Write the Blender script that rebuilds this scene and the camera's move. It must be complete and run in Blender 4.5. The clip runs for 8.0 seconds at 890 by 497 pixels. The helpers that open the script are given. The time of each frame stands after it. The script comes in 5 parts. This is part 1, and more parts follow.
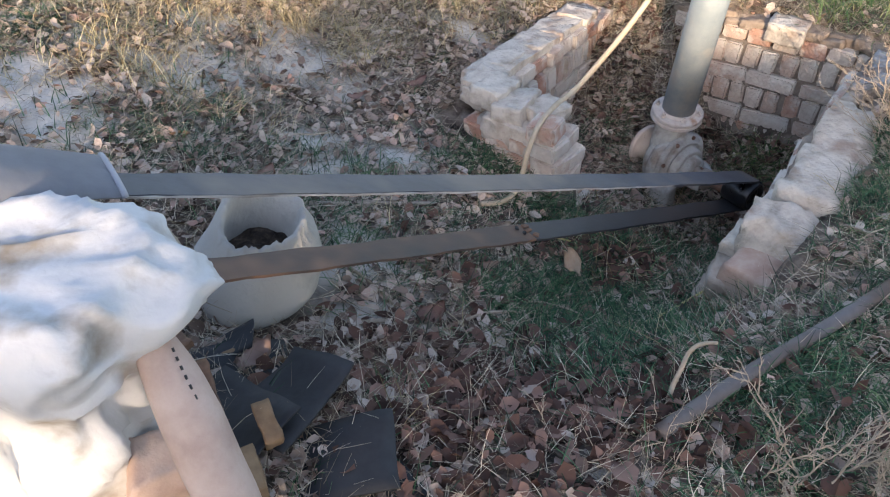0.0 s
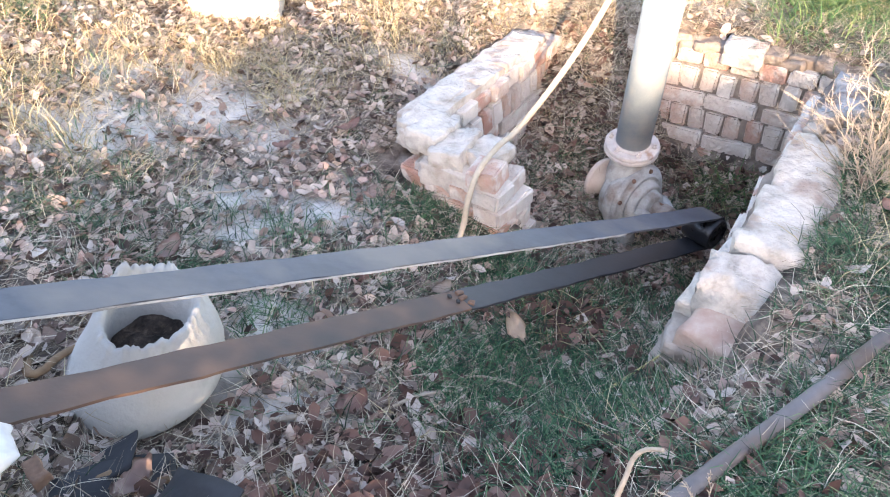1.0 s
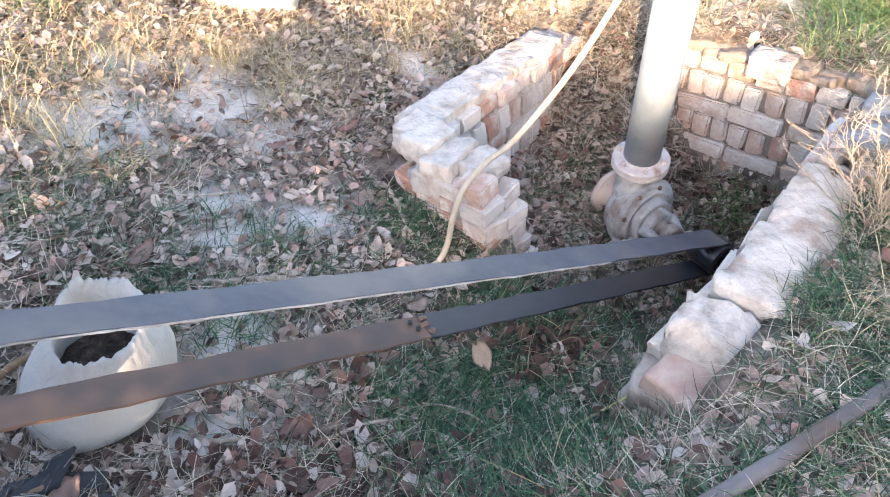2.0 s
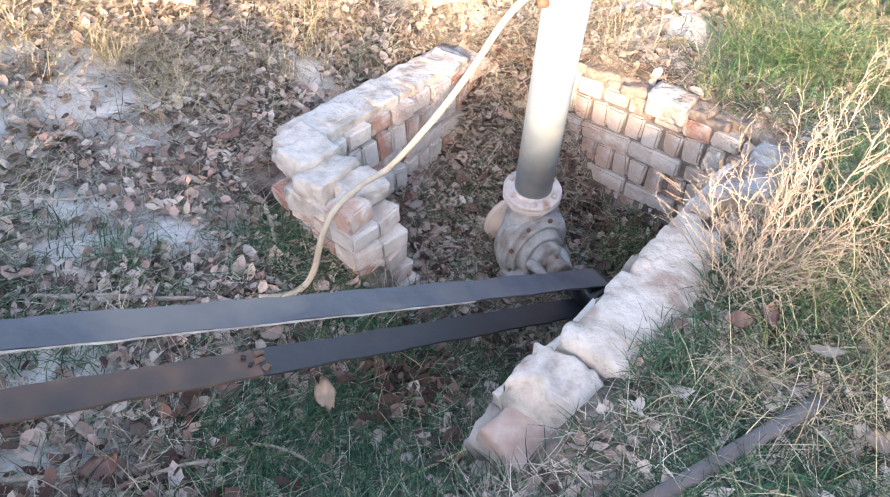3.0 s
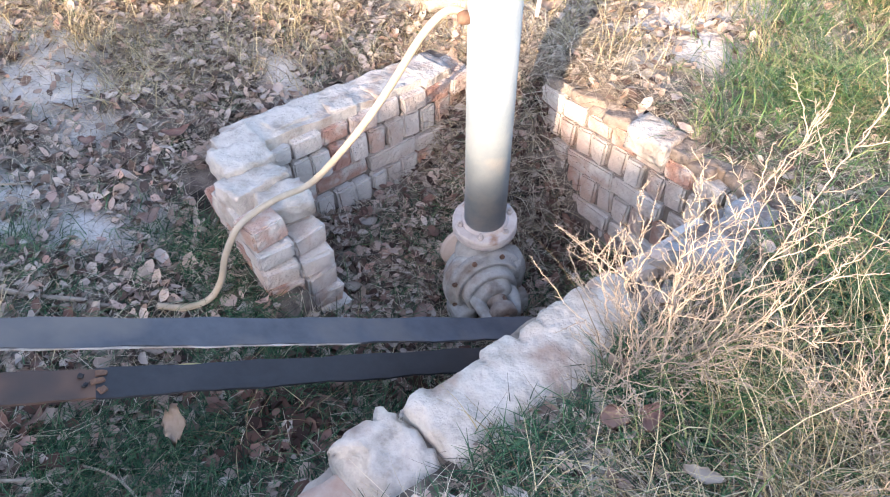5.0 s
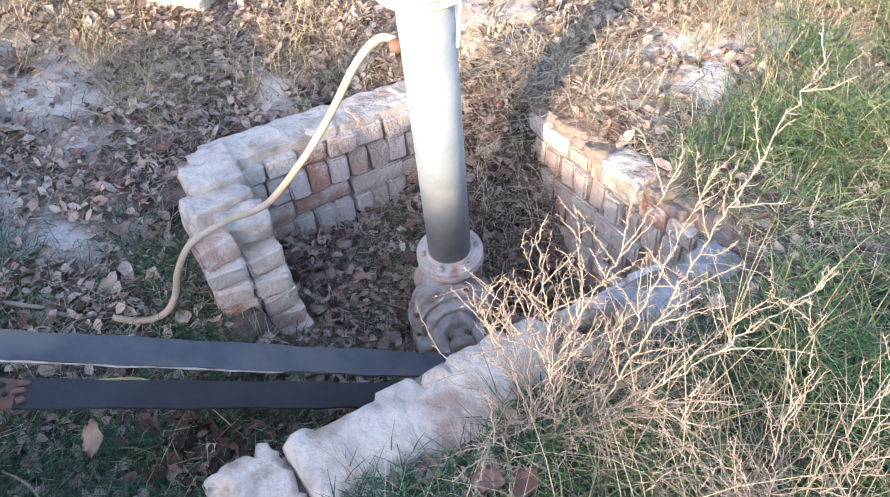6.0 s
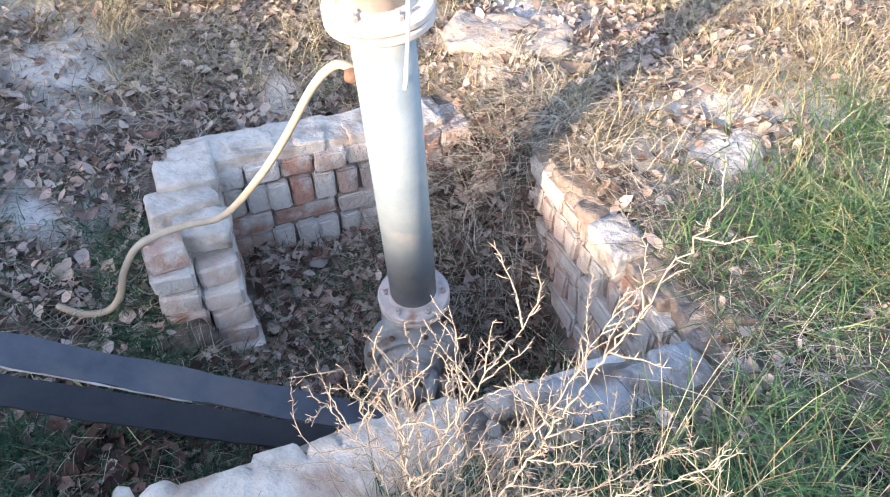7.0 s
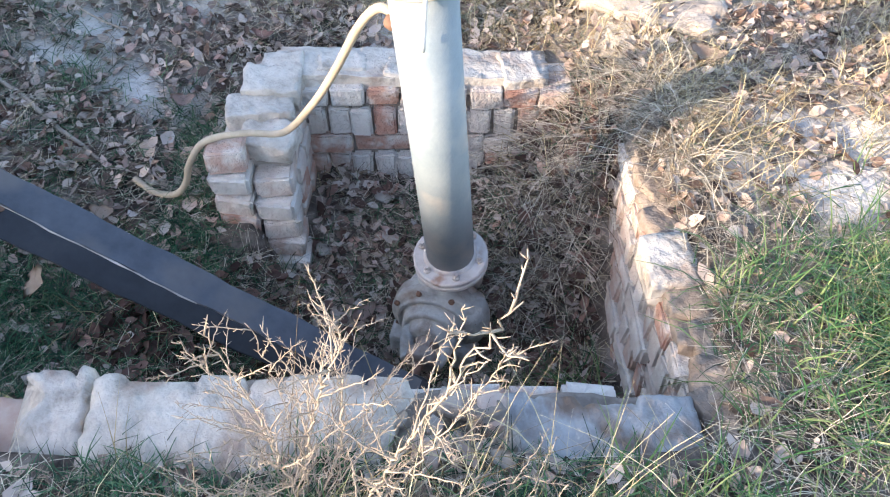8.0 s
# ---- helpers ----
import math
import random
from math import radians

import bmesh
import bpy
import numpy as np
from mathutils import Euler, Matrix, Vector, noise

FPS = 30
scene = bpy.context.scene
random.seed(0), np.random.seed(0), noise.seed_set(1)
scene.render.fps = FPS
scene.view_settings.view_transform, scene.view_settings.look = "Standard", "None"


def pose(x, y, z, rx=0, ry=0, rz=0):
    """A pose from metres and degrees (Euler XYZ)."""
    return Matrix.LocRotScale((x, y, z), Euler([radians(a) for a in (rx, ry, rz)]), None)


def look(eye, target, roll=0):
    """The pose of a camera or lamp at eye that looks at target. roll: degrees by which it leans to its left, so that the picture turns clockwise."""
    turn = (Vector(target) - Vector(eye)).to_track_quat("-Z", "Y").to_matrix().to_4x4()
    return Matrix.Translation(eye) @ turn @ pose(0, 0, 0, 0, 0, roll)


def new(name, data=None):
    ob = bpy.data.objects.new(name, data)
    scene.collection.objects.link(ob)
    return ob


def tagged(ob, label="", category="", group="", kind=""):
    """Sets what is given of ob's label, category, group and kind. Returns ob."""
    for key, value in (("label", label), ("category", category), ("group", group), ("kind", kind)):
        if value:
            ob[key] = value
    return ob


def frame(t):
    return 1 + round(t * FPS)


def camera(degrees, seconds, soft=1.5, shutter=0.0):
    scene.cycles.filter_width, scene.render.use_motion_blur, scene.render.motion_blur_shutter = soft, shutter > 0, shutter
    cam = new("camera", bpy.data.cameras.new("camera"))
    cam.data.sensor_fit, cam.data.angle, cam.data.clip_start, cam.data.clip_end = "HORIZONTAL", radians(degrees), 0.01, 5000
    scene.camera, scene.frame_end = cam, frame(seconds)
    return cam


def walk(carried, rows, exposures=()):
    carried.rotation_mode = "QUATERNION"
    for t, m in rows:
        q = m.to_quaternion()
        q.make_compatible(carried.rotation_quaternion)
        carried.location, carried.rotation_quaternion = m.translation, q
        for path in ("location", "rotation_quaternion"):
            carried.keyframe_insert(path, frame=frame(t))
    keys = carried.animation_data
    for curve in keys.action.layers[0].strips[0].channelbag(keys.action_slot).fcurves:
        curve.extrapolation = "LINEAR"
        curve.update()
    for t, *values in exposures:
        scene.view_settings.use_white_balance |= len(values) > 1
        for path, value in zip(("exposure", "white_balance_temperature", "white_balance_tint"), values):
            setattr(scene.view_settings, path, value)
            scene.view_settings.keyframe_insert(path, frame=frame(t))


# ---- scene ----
cam = camera(64.5, 8.0, 1.1)
PATH = [
    (0, (0.086, 0.095, 1.345), (0.027, 1.589, 0.016), -2.6),
    (0.5, (0.171, 0.189, 1.321), (0.206, 1.688, -0.003), -4.6),
    (1, (0.25, 0.365, 1.32), (0.231, 1.874, 0.008), -4.1),
    (1.2, (0.28, 0.406, 1.334), (0.308, 1.913, 0.021), -4.6),
    (2.3, (0.607, 0.537, 1.378), (0.362, 1.97, 0.004), -5.9),
    (2.5, (0.671, 0.564, 1.373), (0.454, 2.019, 0.018), -5.8),
    (3, (0.782, 0.667, 1.372), (0.691, 2.116, -0.004), 0.9),
    (3.5, (0.854, 0.735, 1.382), (0.766, 2.186, 0.008), -0.2),
    (4, (0.977, 0.781, 1.362), (0.659, 2.24, 0.031), -1.9),
    (4.5, (1.17, 0.841, 1.319), (0.756, 2.213, -0.076), -5.9),
    (5, (1.294, 0.982, 1.32), (0.908, 2.366, -0.071), -0.9),
    (5.2, (1.347, 1.017, 1.323), (0.973, 2.433, -0.039), -1.0),
    (6.3, (1.695, 1.257, 1.298), (0.974, 2.538, -0.059), -3.7),
    (6.5, (1.7, 1.305, 1.309), (0.957, 2.572, -0.049), -1.9),
    (7, (1.808, 1.51, 1.284), (1.007, 2.743, -0.073), -0.3),
    (7.5, (1.862, 1.673, 1.301), (0.995, 2.708, -0.175), 1.7),
    (8, (1.97, 1.852, 1.294), (0.922, 2.654, -0.209), 0.5),
]
EXPOSURES = [(0.0, 1.58, 6900, 19), (0.5, 2.20, 7100, 22), (1.0, 2.72, 7050, 23), (2.5, 2.55, 7050, 23), (4.0, 2.38, 6500, 20), (5.0, 2.28, 6600, 23), (6.5, 2.06, 6250, 21), (8.0, 2.08, 6250, 17)]
walk(cam, [(t, look(eye, target, roll)) for t, eye, target, roll in PATH], EXPOSURES)

# ---------------------------------------------------------------- light
SUN_AZ, SUN_EL = (-0.139, -0.990), 15.0          # towards the sun, seen from above; degrees over the horizon
world = bpy.data.worlds.new("sky")
scene.world = world
world.use_nodes = True
wn = world.node_tree.nodes
sky = wn.new("ShaderNodeTexSky")
sky.sky_type, sky.sun_disc = "NISHITA", False
sky.sun_elevation = radians(SUN_EL)
sky.sun_rotation = math.atan2(SUN_AZ[0], SUN_AZ[1])
sky.dust_density = 1.0
wn["Background"].inputs["Strength"].default_value = 0.15
world.node_tree.links.new(sky.outputs["Color"], wn["Background"].inputs["Color"])
sun_data = bpy.data.lights.new("sun", "SUN")
sun_data.energy, sun_data.angle, sun_data.color = 3.2, radians(0.53), (1.0, 0.82, 0.58)
sun = new("sun", sun_data)
sun.matrix_world = look((SUN_AZ[0] * 20, SUN_AZ[1] * 20, 20 * math.tan(radians(SUN_EL))), (0, 0, 0))

# ---------------------------------------------------------------- materials


def material(name, stops, scale=8.0, rough=0.85, metal=0.0, bump=0.3, bump_scale=60.0, vary="", detail=6.0,
             vary_amount=0.35, spec=0.3, stain=None, stain_scale=2.0, stain_lo=0.5, stain_hi=0.65, bump_dist=0.004):
    """Colour from noise through a ramp, fine relief, a second layer of stains, and a change from piece to piece."""
    m = bpy.data.materials.new(name)
    m.use_nodes = True
    n, li = m.node_tree.nodes, m.node_tree.links
    b = n["Principled BSDF"]
    b.inputs["Metallic"].default_value = metal
    b.inputs["Specular IOR Level"].default_value = spec
    co = n.new("ShaderNodeTexCoord").outputs["Object"]
    no = n.new("ShaderNodeTexNoise")
    no.inputs["Scale"].default_value, no.inputs["Detail"].default_value = scale, detail
    no.inputs["Roughness"].default_value = 0.65
    li.new(co, no.inputs["Vector"])
    ramp = n.new("ShaderNodeValToRGB")
    ramp.color_ramp.elements[0].position, ramp.color_ramp.elements[0].color = stops[0][0], (*stops[0][1], 1)
    ramp.color_ramp.elements[1].position, ramp.color_ramp.elements[1].color = stops[-1][0], (*stops[-1][1], 1)
    for p, c in stops[1:-1]:
        e = ramp.color_ramp.elements.new(p)
        e.color = (*c, 1)
    fac = no.outputs["Fac"]
    if vary:
        src = n.new("ShaderNodeObjectInfo").outputs["Random"] if vary == "object" else n.new("ShaderNodeNewGeometry").outputs["Random Per Island"]
        mix = n.new("ShaderNodeMix")
        mix.inputs[0].default_value = vary_amount
        li.new(fac, mix.inputs[2])
        li.new(src, mix.inputs[3])
        fac = mix.outputs[0]
    li.new(fac, ramp.inputs["Fac"])
    col = ramp.outputs["Color"]
    if stain:
        n2 = n.new("ShaderNodeTexNoise")
        n2.inputs["Scale"].default_value, n2.inputs["Detail"].default_value = stain_scale, 5.0
        li.new(co, n2.inputs["Vector"])
        mr = n.new("ShaderNodeMapRange")
        mr.inputs[1].default_value, mr.inputs[2].default_value = stain_lo, stain_hi
        li.new(n2.outputs["Fac"], mr.inputs[0])
        mc = n.new("ShaderNodeMix")
        mc.data_type = "RGBA"
        li.new(mr.outputs[0], mc.inputs[0])
        li.new(col, mc.inputs[6])
        mc.inputs[7].default_value = (*stain, 1)
        col = mc.outputs[2]
    li.new(col, b.inputs["Base Color"])
    rr = n.new("ShaderNodeMapRange")
    rr.inputs[3].default_value, rr.inputs[4].default_value = max(0, rough - 0.12), min(1, rough + 0.12)
    li.new(no.outputs["Fac"], rr.inputs[0])
    li.new(rr.outputs[0], b.inputs["Roughness"])
    if bump:
        nb = n.new("ShaderNodeTexNoise")
        nb.inputs["Scale"].default_value, nb.inputs["Detail"].default_value = bump_scale, 8.0
        li.new(co, nb.inputs["Vector"])
        bu = n.new("ShaderNodeBump")
        bu.inputs["Strength"].default_value, bu.inputs["Distance"].default_value = bump, bump_dist
        li.new(nb.outputs["Fac"], bu.inputs["Height"])
        li.new(bu.outputs["Normal"], b.inputs["Normal"])
    return m


M_SOIL = material("soil", [(0.36, (0.020, 0.015, 0.012)), (0.53, (0.150, 0.118, 0.096)), (0.76, (0.36, 0.31, 0.265))], 9, 0.95, bump=0.8, bump_scale=45,
                  stain=(0.42, 0.385, 0.35), stain_scale=4.0, stain_lo=0.58, stain_hi=0.72, bump_dist=0.012)
M_LEAF = material("dry_leaf", [(0.10, (0.055, 0.034, 0.027)), (0.30, (0.22, 0.152, 0.12)), (0.50, (0.43, 0.335, 0.275)), (0.78, (0.56, 0.48, 0.415)), (0.93, (0.45, 0.27, 0.215))],
                  30, 0.75, bump=0.25, vary="island", vary_amount=0.85)
M_REDLEAF = material("dark_red_leaf", [(0.15, (0.036, 0.018, 0.013)), (0.5, (0.11, 0.058, 0.044)), (0.85, (0.27, 0.16, 0.125))], 30, 0.75, bump=0.2, vary="island", vary_amount=0.7)
M_STRAW = material("straw", [(0.14, (0.075, 0.055, 0.040)), (0.5, (0.37, 0.30, 0.21)), (0.86, (0.74, 0.66, 0.52))], 20, 0.7, bump=0, vary="island", vary_amount=0.8)
M_DRYGRASS = material("dry_yellow_grass", [(0.12, (0.13, 0.095, 0.045)), (0.5, (0.44, 0.345, 0.18)), (0.88, (0.70, 0.61, 0.38))], 20, 0.7, bump=0, vary="island", vary_amount=0.8)
M_GRASS = material("grass", [(0.12, (0.007, 0.024, 0.013)), (0.45, (0.021, 0.076, 0.036)), (0.70, (0.062, 0.17, 0.075)), (0.88, (0.18, 0.25, 0.12)), (0.98, (0.40, 0.36, 0.23))], 6, 0.6, bump=0, vary="island", vary_amount=0.7)
M_LUSH = material("lush_grass", [(0.12, (0.018, 0.070, 0.024)), (0.42, (0.066, 0.155, 0.048)), (0.68, (0.17, 0.24, 0.082)), (0.93, (0.42, 0.38, 0.20))], 5, 0.6, bump=0, vary="island", vary_amount=0.7)
M_TWIG = material("dry_twig", [(0.2, (0.24, 0.18, 0.135)), (0.5, (0.40, 0.325, 0.25)), (0.85, (0.55, 0.47, 0.385))], 40, 0.7, bump=0.2)
M_BRICK = material("old_brick", [(0.16, (0.46, 0.25, 0.185)), (0.28, (0.52, 0.37, 0.30)), (0.42, (0.56, 0.475, 0.41)), (0.8, (0.66, 0.61, 0.555))], 22, 0.95, bump=1.0, bump_scale=70, bump_dist=0.012, spec=0.1,
                   vary="object", vary_amount=0.62, stain=(0.67, 0.63, 0.575), stain_scale=14, stain_lo=0.48, stain_hi=0.68)
M_MORTAR = material("mortar", [(0.25, (0.15, 0.122, 0.10)), (0.7, (0.31, 0.265, 0.23))], 14, 0.97, bump=0.8, bump_scale=60, bump_dist=0.008)
M_CAP = material("lime_render", [(0.26, (0.27, 0.23, 0.19)), (0.40, (0.44, 0.395, 0.34)), (0.56, (0.57, 0.52, 0.455)), (0.78, (0.66, 0.61, 0.545))], 15, 0.95, bump=1.0, bump_scale=38,
                 stain=(0.31, 0.215, 0.165), stain_scale=9, stain_lo=0.53, stain_hi=0.74, bump_dist=0.012)
M_DUSTCAP = material("dusty_render", [(0.26, (0.21, 0.19, 0.17)), (0.45, (0.34, 0.335, 0.33)), (0.75, (0.45, 0.455, 0.45))], 13, 0.95, bump=1.0, bump_scale=45,
                     stain=(0.20, 0.145, 0.11), stain_scale=9, stain_lo=0.50, stain_hi=0.66, bump_dist=0.008)
M_CONC = material("concrete", [(0.25, (0.36, 0.345, 0.315)), (0.5, (0.46, 0.445, 0.41)), (0.85, (0.56, 0.54, 0.505))], 14, 0.9, bump=0.8, bump_scale=70, stain=(0.33, 0.295, 0.255), stain_scale=7, stain_lo=0.45, stain_hi=0.85)
M_GALV = material("galvanised_steel", [(0.3, (0.23, 0.285, 0.315)), (0.7, (0.34, 0.38, 0.40))], 9, 0.6, metal=0.15, bump=0.25, bump_scale=90, spec=0.4, stain=(0.43, 0.42, 0.395), stain_scale=7)
M_FLANGE = material("painted_flange", [(0.3, (0.45, 0.385, 0.34)), (0.6, (0.60, 0.545, 0.50)), (0.85, (0.66, 0.62, 0.58))], 18, 0.75, bump=0.4, stain=(0.36, 0.22, 0.15), stain_scale=14, stain_lo=0.58, stain_hi=0.72)
M_PUMP = material("cast_iron_grey_paint", [(0.25, (0.22, 0.21, 0.19)), (0.5, (0.38, 0.375, 0.35)), (0.8, (0.55, 0.545, 0.51))], 14, 0.85, bump=0.8, bump_scale=45, stain=(0.17, 0.115, 0.08), stain_scale=8, stain_lo=0.50, stain_hi=0.66, bump_dist=0.008)
M_RUST = material("rusty_iron", [(0.3, (0.11, 0.07, 0.05)), (0.6, (0.25, 0.145, 0.10)), (0.85, (0.40, 0.28, 0.21))], 25, 0.8, metal=0.2, bump=0.4)
M_BELT = material("flat_belt", [(0.3, (0.040, 0.047, 0.061)), (0.7, (0.080, 0.090, 0.110))], 14, 0.55, bump=0.15, spec=0.4, stain=(0.13, 0.12, 0.115), stain_scale=3)
M_BELTWORN = material("worn_belt", [(0.36, (0.050, 0.042, 0.040)), (0.48, (0.10, 0.064, 0.050)), (0.66, (0.27, 0.14, 0.085))], 2.6, 0.6, bump=0.2, spec=0.35, detail=3.0)
M_BELTSHADED = material("shaded_black_belt", [(0.3, (0.018, 0.019, 0.022)), (0.55, (0.034, 0.036, 0.042)), (0.8, (0.060, 0.058, 0.060))], 7, 0.5, bump=0.15, spec=0.4)
M_PULLEY = material("black_pulley", [(0.3, (0.012, 0.012, 0.014)), (0.8, (0.03, 0.03, 0.033))], 12, 0.3, metal=0.0, bump=0.1, spec=0.5)
M_EDGE = material("frayed_edge", [(0.3, (0.20, 0.18, 0.165)), (0.55, (0.42, 0.395, 0.37)), (0.8, (0.54, 0.52, 0.49))], 9, 0.9, bump=0.2)
M_HOSE = material("tan_hose", [(0.3, (0.40, 0.33, 0.235)), (0.7, (0.54, 0.46, 0.35))], 20, 0.6, bump=0.2)
M_CLOTH = material("white_cloth", [(0.25, (0.48, 0.50, 0.52)), (0.7, (0.68, 0.69, 0.70))], 5, 0.85, bump=0.3, bump_scale=25, stain=(0.27, 0.235, 0.19), stain_scale=9, stain_lo=0.52, stain_hi=0.70, bump_dist=0.01)
M_CANVAS = material("pink_canvas", [(0.25, (0.36, 0.255, 0.215)), (0.5, (0.47, 0.36, 0.31)), (0.75, (0.56, 0.455, 0.40))], 11, 0.85, bump=0.3, bump_scale=120)
M_RUBBER = material("black_rubber", [(0.3, (0.020, 0.021, 0.024)), (0.8, (0.052, 0.055, 0.062))], 10, 0.7, bump=0.3, stain=(0.13, 0.10, 0.08), stain_scale=5, stain_lo=0.6, stain_hi=0.75)
M_WOOD = material("weathered_wood", [(0.3, (0.16, 0.095, 0.055)), (0.7, (0.30, 0.20, 0.12))], 18, 0.8, bump=0.4)
M_GREYPIPE = material("grey_plastic", [(0.3, (0.10, 0.090, 0.088)), (0.7, (0.18, 0.165, 0.165))], 9, 0.6, bump=0.15, stain=(0.12, 0.085, 0.065), stain_scale=5, stain_lo=0.5, stain_hi=0.7)
M_PINKLEAF = material("pink_dry_leaf", [(0.3, (0.34, 0.205, 0.175)), (0.7, (0.49, 0.355, 0.305))], 20, 0.7, bump=0.3, vary="object", vary_amount=0.5)
M_TANLEAF = material("tan_dry_leaf", [(0.3, (0.28, 0.195, 0.155)), (0.55, (0.43, 0.33, 0.265)), (0.8, (0.56, 0.46, 0.38))], 20, 0.7, bump=0.3, vary="object", vary_amount=0.5)
M_OVALLEAF = material("fresh_tan_leaf", [(0.3, (0.50, 0.38, 0.28)), (0.7, (0.64, 0.53, 0.42))], 30, 0.7, bump=0.3)
M_SHADEHEDGE = material("shade_hedge_leaf", [(0.3, (0.04, 0.08, 0.03)), (0.8, (0.09, 0.13, 0.05))], 6, 0.6, bump=0, vary="island", vary_amount=0.6)
M_SOILFILL = material("dark_leaf_soil", [(0.35, (0.018, 0.015, 0.012)), (0.55, (0.060, 0.044, 0.034)), (0.75, (0.17, 0.13, 0.10))], 30, 0.95, bump=1.0, bump_scale=60, bump_dist=0.01)
M_BRICKLUMP = material("rubble_brick", [(0.25, (0.36, 0.22, 0.17)), (0.5, (0.45, 0.34, 0.28)), (0.8, (0.55, 0.49, 0.44))], 12, 0.93, bump=0.6, bump_scale=60)
M_MORTARPALE = material("pale_mortar", [(0.25, (0.26, 0.215, 0.175)), (0.5, (0.38, 0.325, 0.275)), (0.8, (0.52, 0.475, 0.425))], 11, 0.95, bump=0.8, bump_scale=50, bump_dist=0.008)
M_EARTHCAP = material("earthy_mortar", [(0.25, (0.14, 0.105, 0.08)), (0.5, (0.26, 0.21, 0.17)), (0.8, (0.40, 0.35, 0.30))], 14, 0.95, bump=0.9, bump_scale=60, bump_dist=0.008)
M_RUSTPAINT = material("tan_painted_steel", [(0.3, (0.46, 0.38, 0.32)), (0.7, (0.60, 0.53, 0.47))], 9, 0.7, bump=0.2)
M_PUMPRUST = material("rust_streaked_iron", [(0.25, (0.11, 0.08, 0.065)), (0.5, (0.26, 0.21, 0.175)), (0.8, (0.40, 0.37, 0.335))], 22, 0.8, bump=0.4)
M_CORD = material("white_plastic_cord", [(0.3, (0.70, 0.70, 0.68)), (0.8, (0.80, 0.80, 0.78))], 20, 0.5, bump=0.1)
M_YELLOW = material("yellow_stalk", [(0.3, (0.48, 0.40, 0.16)), (0.8, (0.62, 0.54, 0.26))], 20, 0.6, bump=0.1)
M_HOSEWOOD = material("grey_branch", [(0.3, (0.27, 0.22, 0.18)), (0.8, (0.42, 0.36, 0.30))], 20, 0.85, bump=0.4)
M_GUARD = material("grey_sheet_metal", [(0.3, (0.30, 0.32, 0.36)), (0.7, (0.42, 0.44, 0.48))], 8, 0.6, metal=0.1, bump=0.15)
M_PALELEAF = material("pale_dry_leaf", [(0.3, (0.44, 0.38, 0.33)), (0.8, (0.60, 0.55, 0.49))], 20, 0.75, bump=0.3)

# ---------------------------------------------------------------- helpers of this scene


def mesh_object(name, bm, mat, smooth=False):
    me = bpy.data.meshes.new(name)
    bm.normal_update()
    bm.to_mesh(me)
    bm.free()
    if smooth:
        me.shade_smooth()
    me.materials.append(mat)
    return new(name, me)


def part(name, bm, mat, parent, label="", smooth=False):
    ob = mesh_object(name, bm, mat, smooth)
    ob.parent = parent
    ob.matrix_parent_inverse = parent.matrix_basis.inverted() if parent.parent is None else (parent.parent.matrix_basis @ parent.matrix_parent_inverse @ parent.matrix_basis).inverted()
    if label:
        ob["label"] = label
    return ob


def thing(name, at, label, category, group="", kind=""):
    ob = new(name)
    ob.empty_display_size = 0.05
    ob.matrix_basis = Matrix.Translation(at)
    return tagged(ob, label, category, group, kind)


def tube(bm, pts, radii, sides=8, caps=True):
    """A tube along points; radii: one number or one a point."""
    pts = [Vector(p) for p in pts]
    if isinstance(radii, (int, float)):
        radii = [radii] * len(pts)
    rings, side = [], None
    for i, p in enumerate(pts):
        d = (pts[min(i + 1, len(pts) - 1)] - pts[max(i - 1, 0)]).normalized()
        if side is None:
            side = d.orthogonal().normalized()
        side = (side - d * side.dot(d)).normalized()
        up = d.cross(side)
        rings.append([bm.verts.new(p + (side * math.cos(2 * math.pi * k / sides) + up * math.sin(2 * math.pi * k / sides)) * radii[i]) for k in range(sides)])
    for a, b in zip(rings, rings[1:]):
        for k in range(sides):
            bm.faces.new((a[k], a[(k + 1) % sides], b[(k + 1) % sides], b[k]))
    if caps:
        bm.faces.new(rings[0][::-1])
        bm.faces.new(rings[-1])


def lathe(bm, profile, sides=48, m=None, closed=False):
    """Turn (radius, height) pairs round z, then move by m."""
    m = m or Matrix()
    rings = []
    for r, z in profile:
        rings.append([bm.verts.new(m @ Vector((r * math.cos(2 * math.pi * k / sides), r * math.sin(2 * math.pi * k / sides), z))) for k in range(sides)])
    pairs = list(zip(rings, rings[1:])) + ([(rings[-1], rings[0])] if closed else [])
    for a, b in pairs:
        for k in range(sides):
            bm.faces.new((a[k], a[(k + 1) % sides], b[(k + 1) % sides], b[k]))
    if not closed:
        bm.faces.new(rings[0][::-1])
        bm.faces.new(rings[-1])


def smooth_line(pts, steps=8):
    """A rounded line through points."""
    pts = [Vector(p) for p in pts]
    out = []
    for i in range(len(pts) - 1):
        p0, p1, p2, p3 = pts[max(i - 1, 0)], pts[i], pts[i + 1], pts[min(i + 2, len(pts) - 1)]
        for k in range(steps):
            t = k / steps
            out.append(0.5 * ((2 * p1) + (p2 - p0) * t + (2 * p0 - 5 * p1 + 4 * p2 - p3) * t * t + (3 * p1 - p0 - 3 * p2 + p3) * t ** 3))
    return out + [pts[-1]]


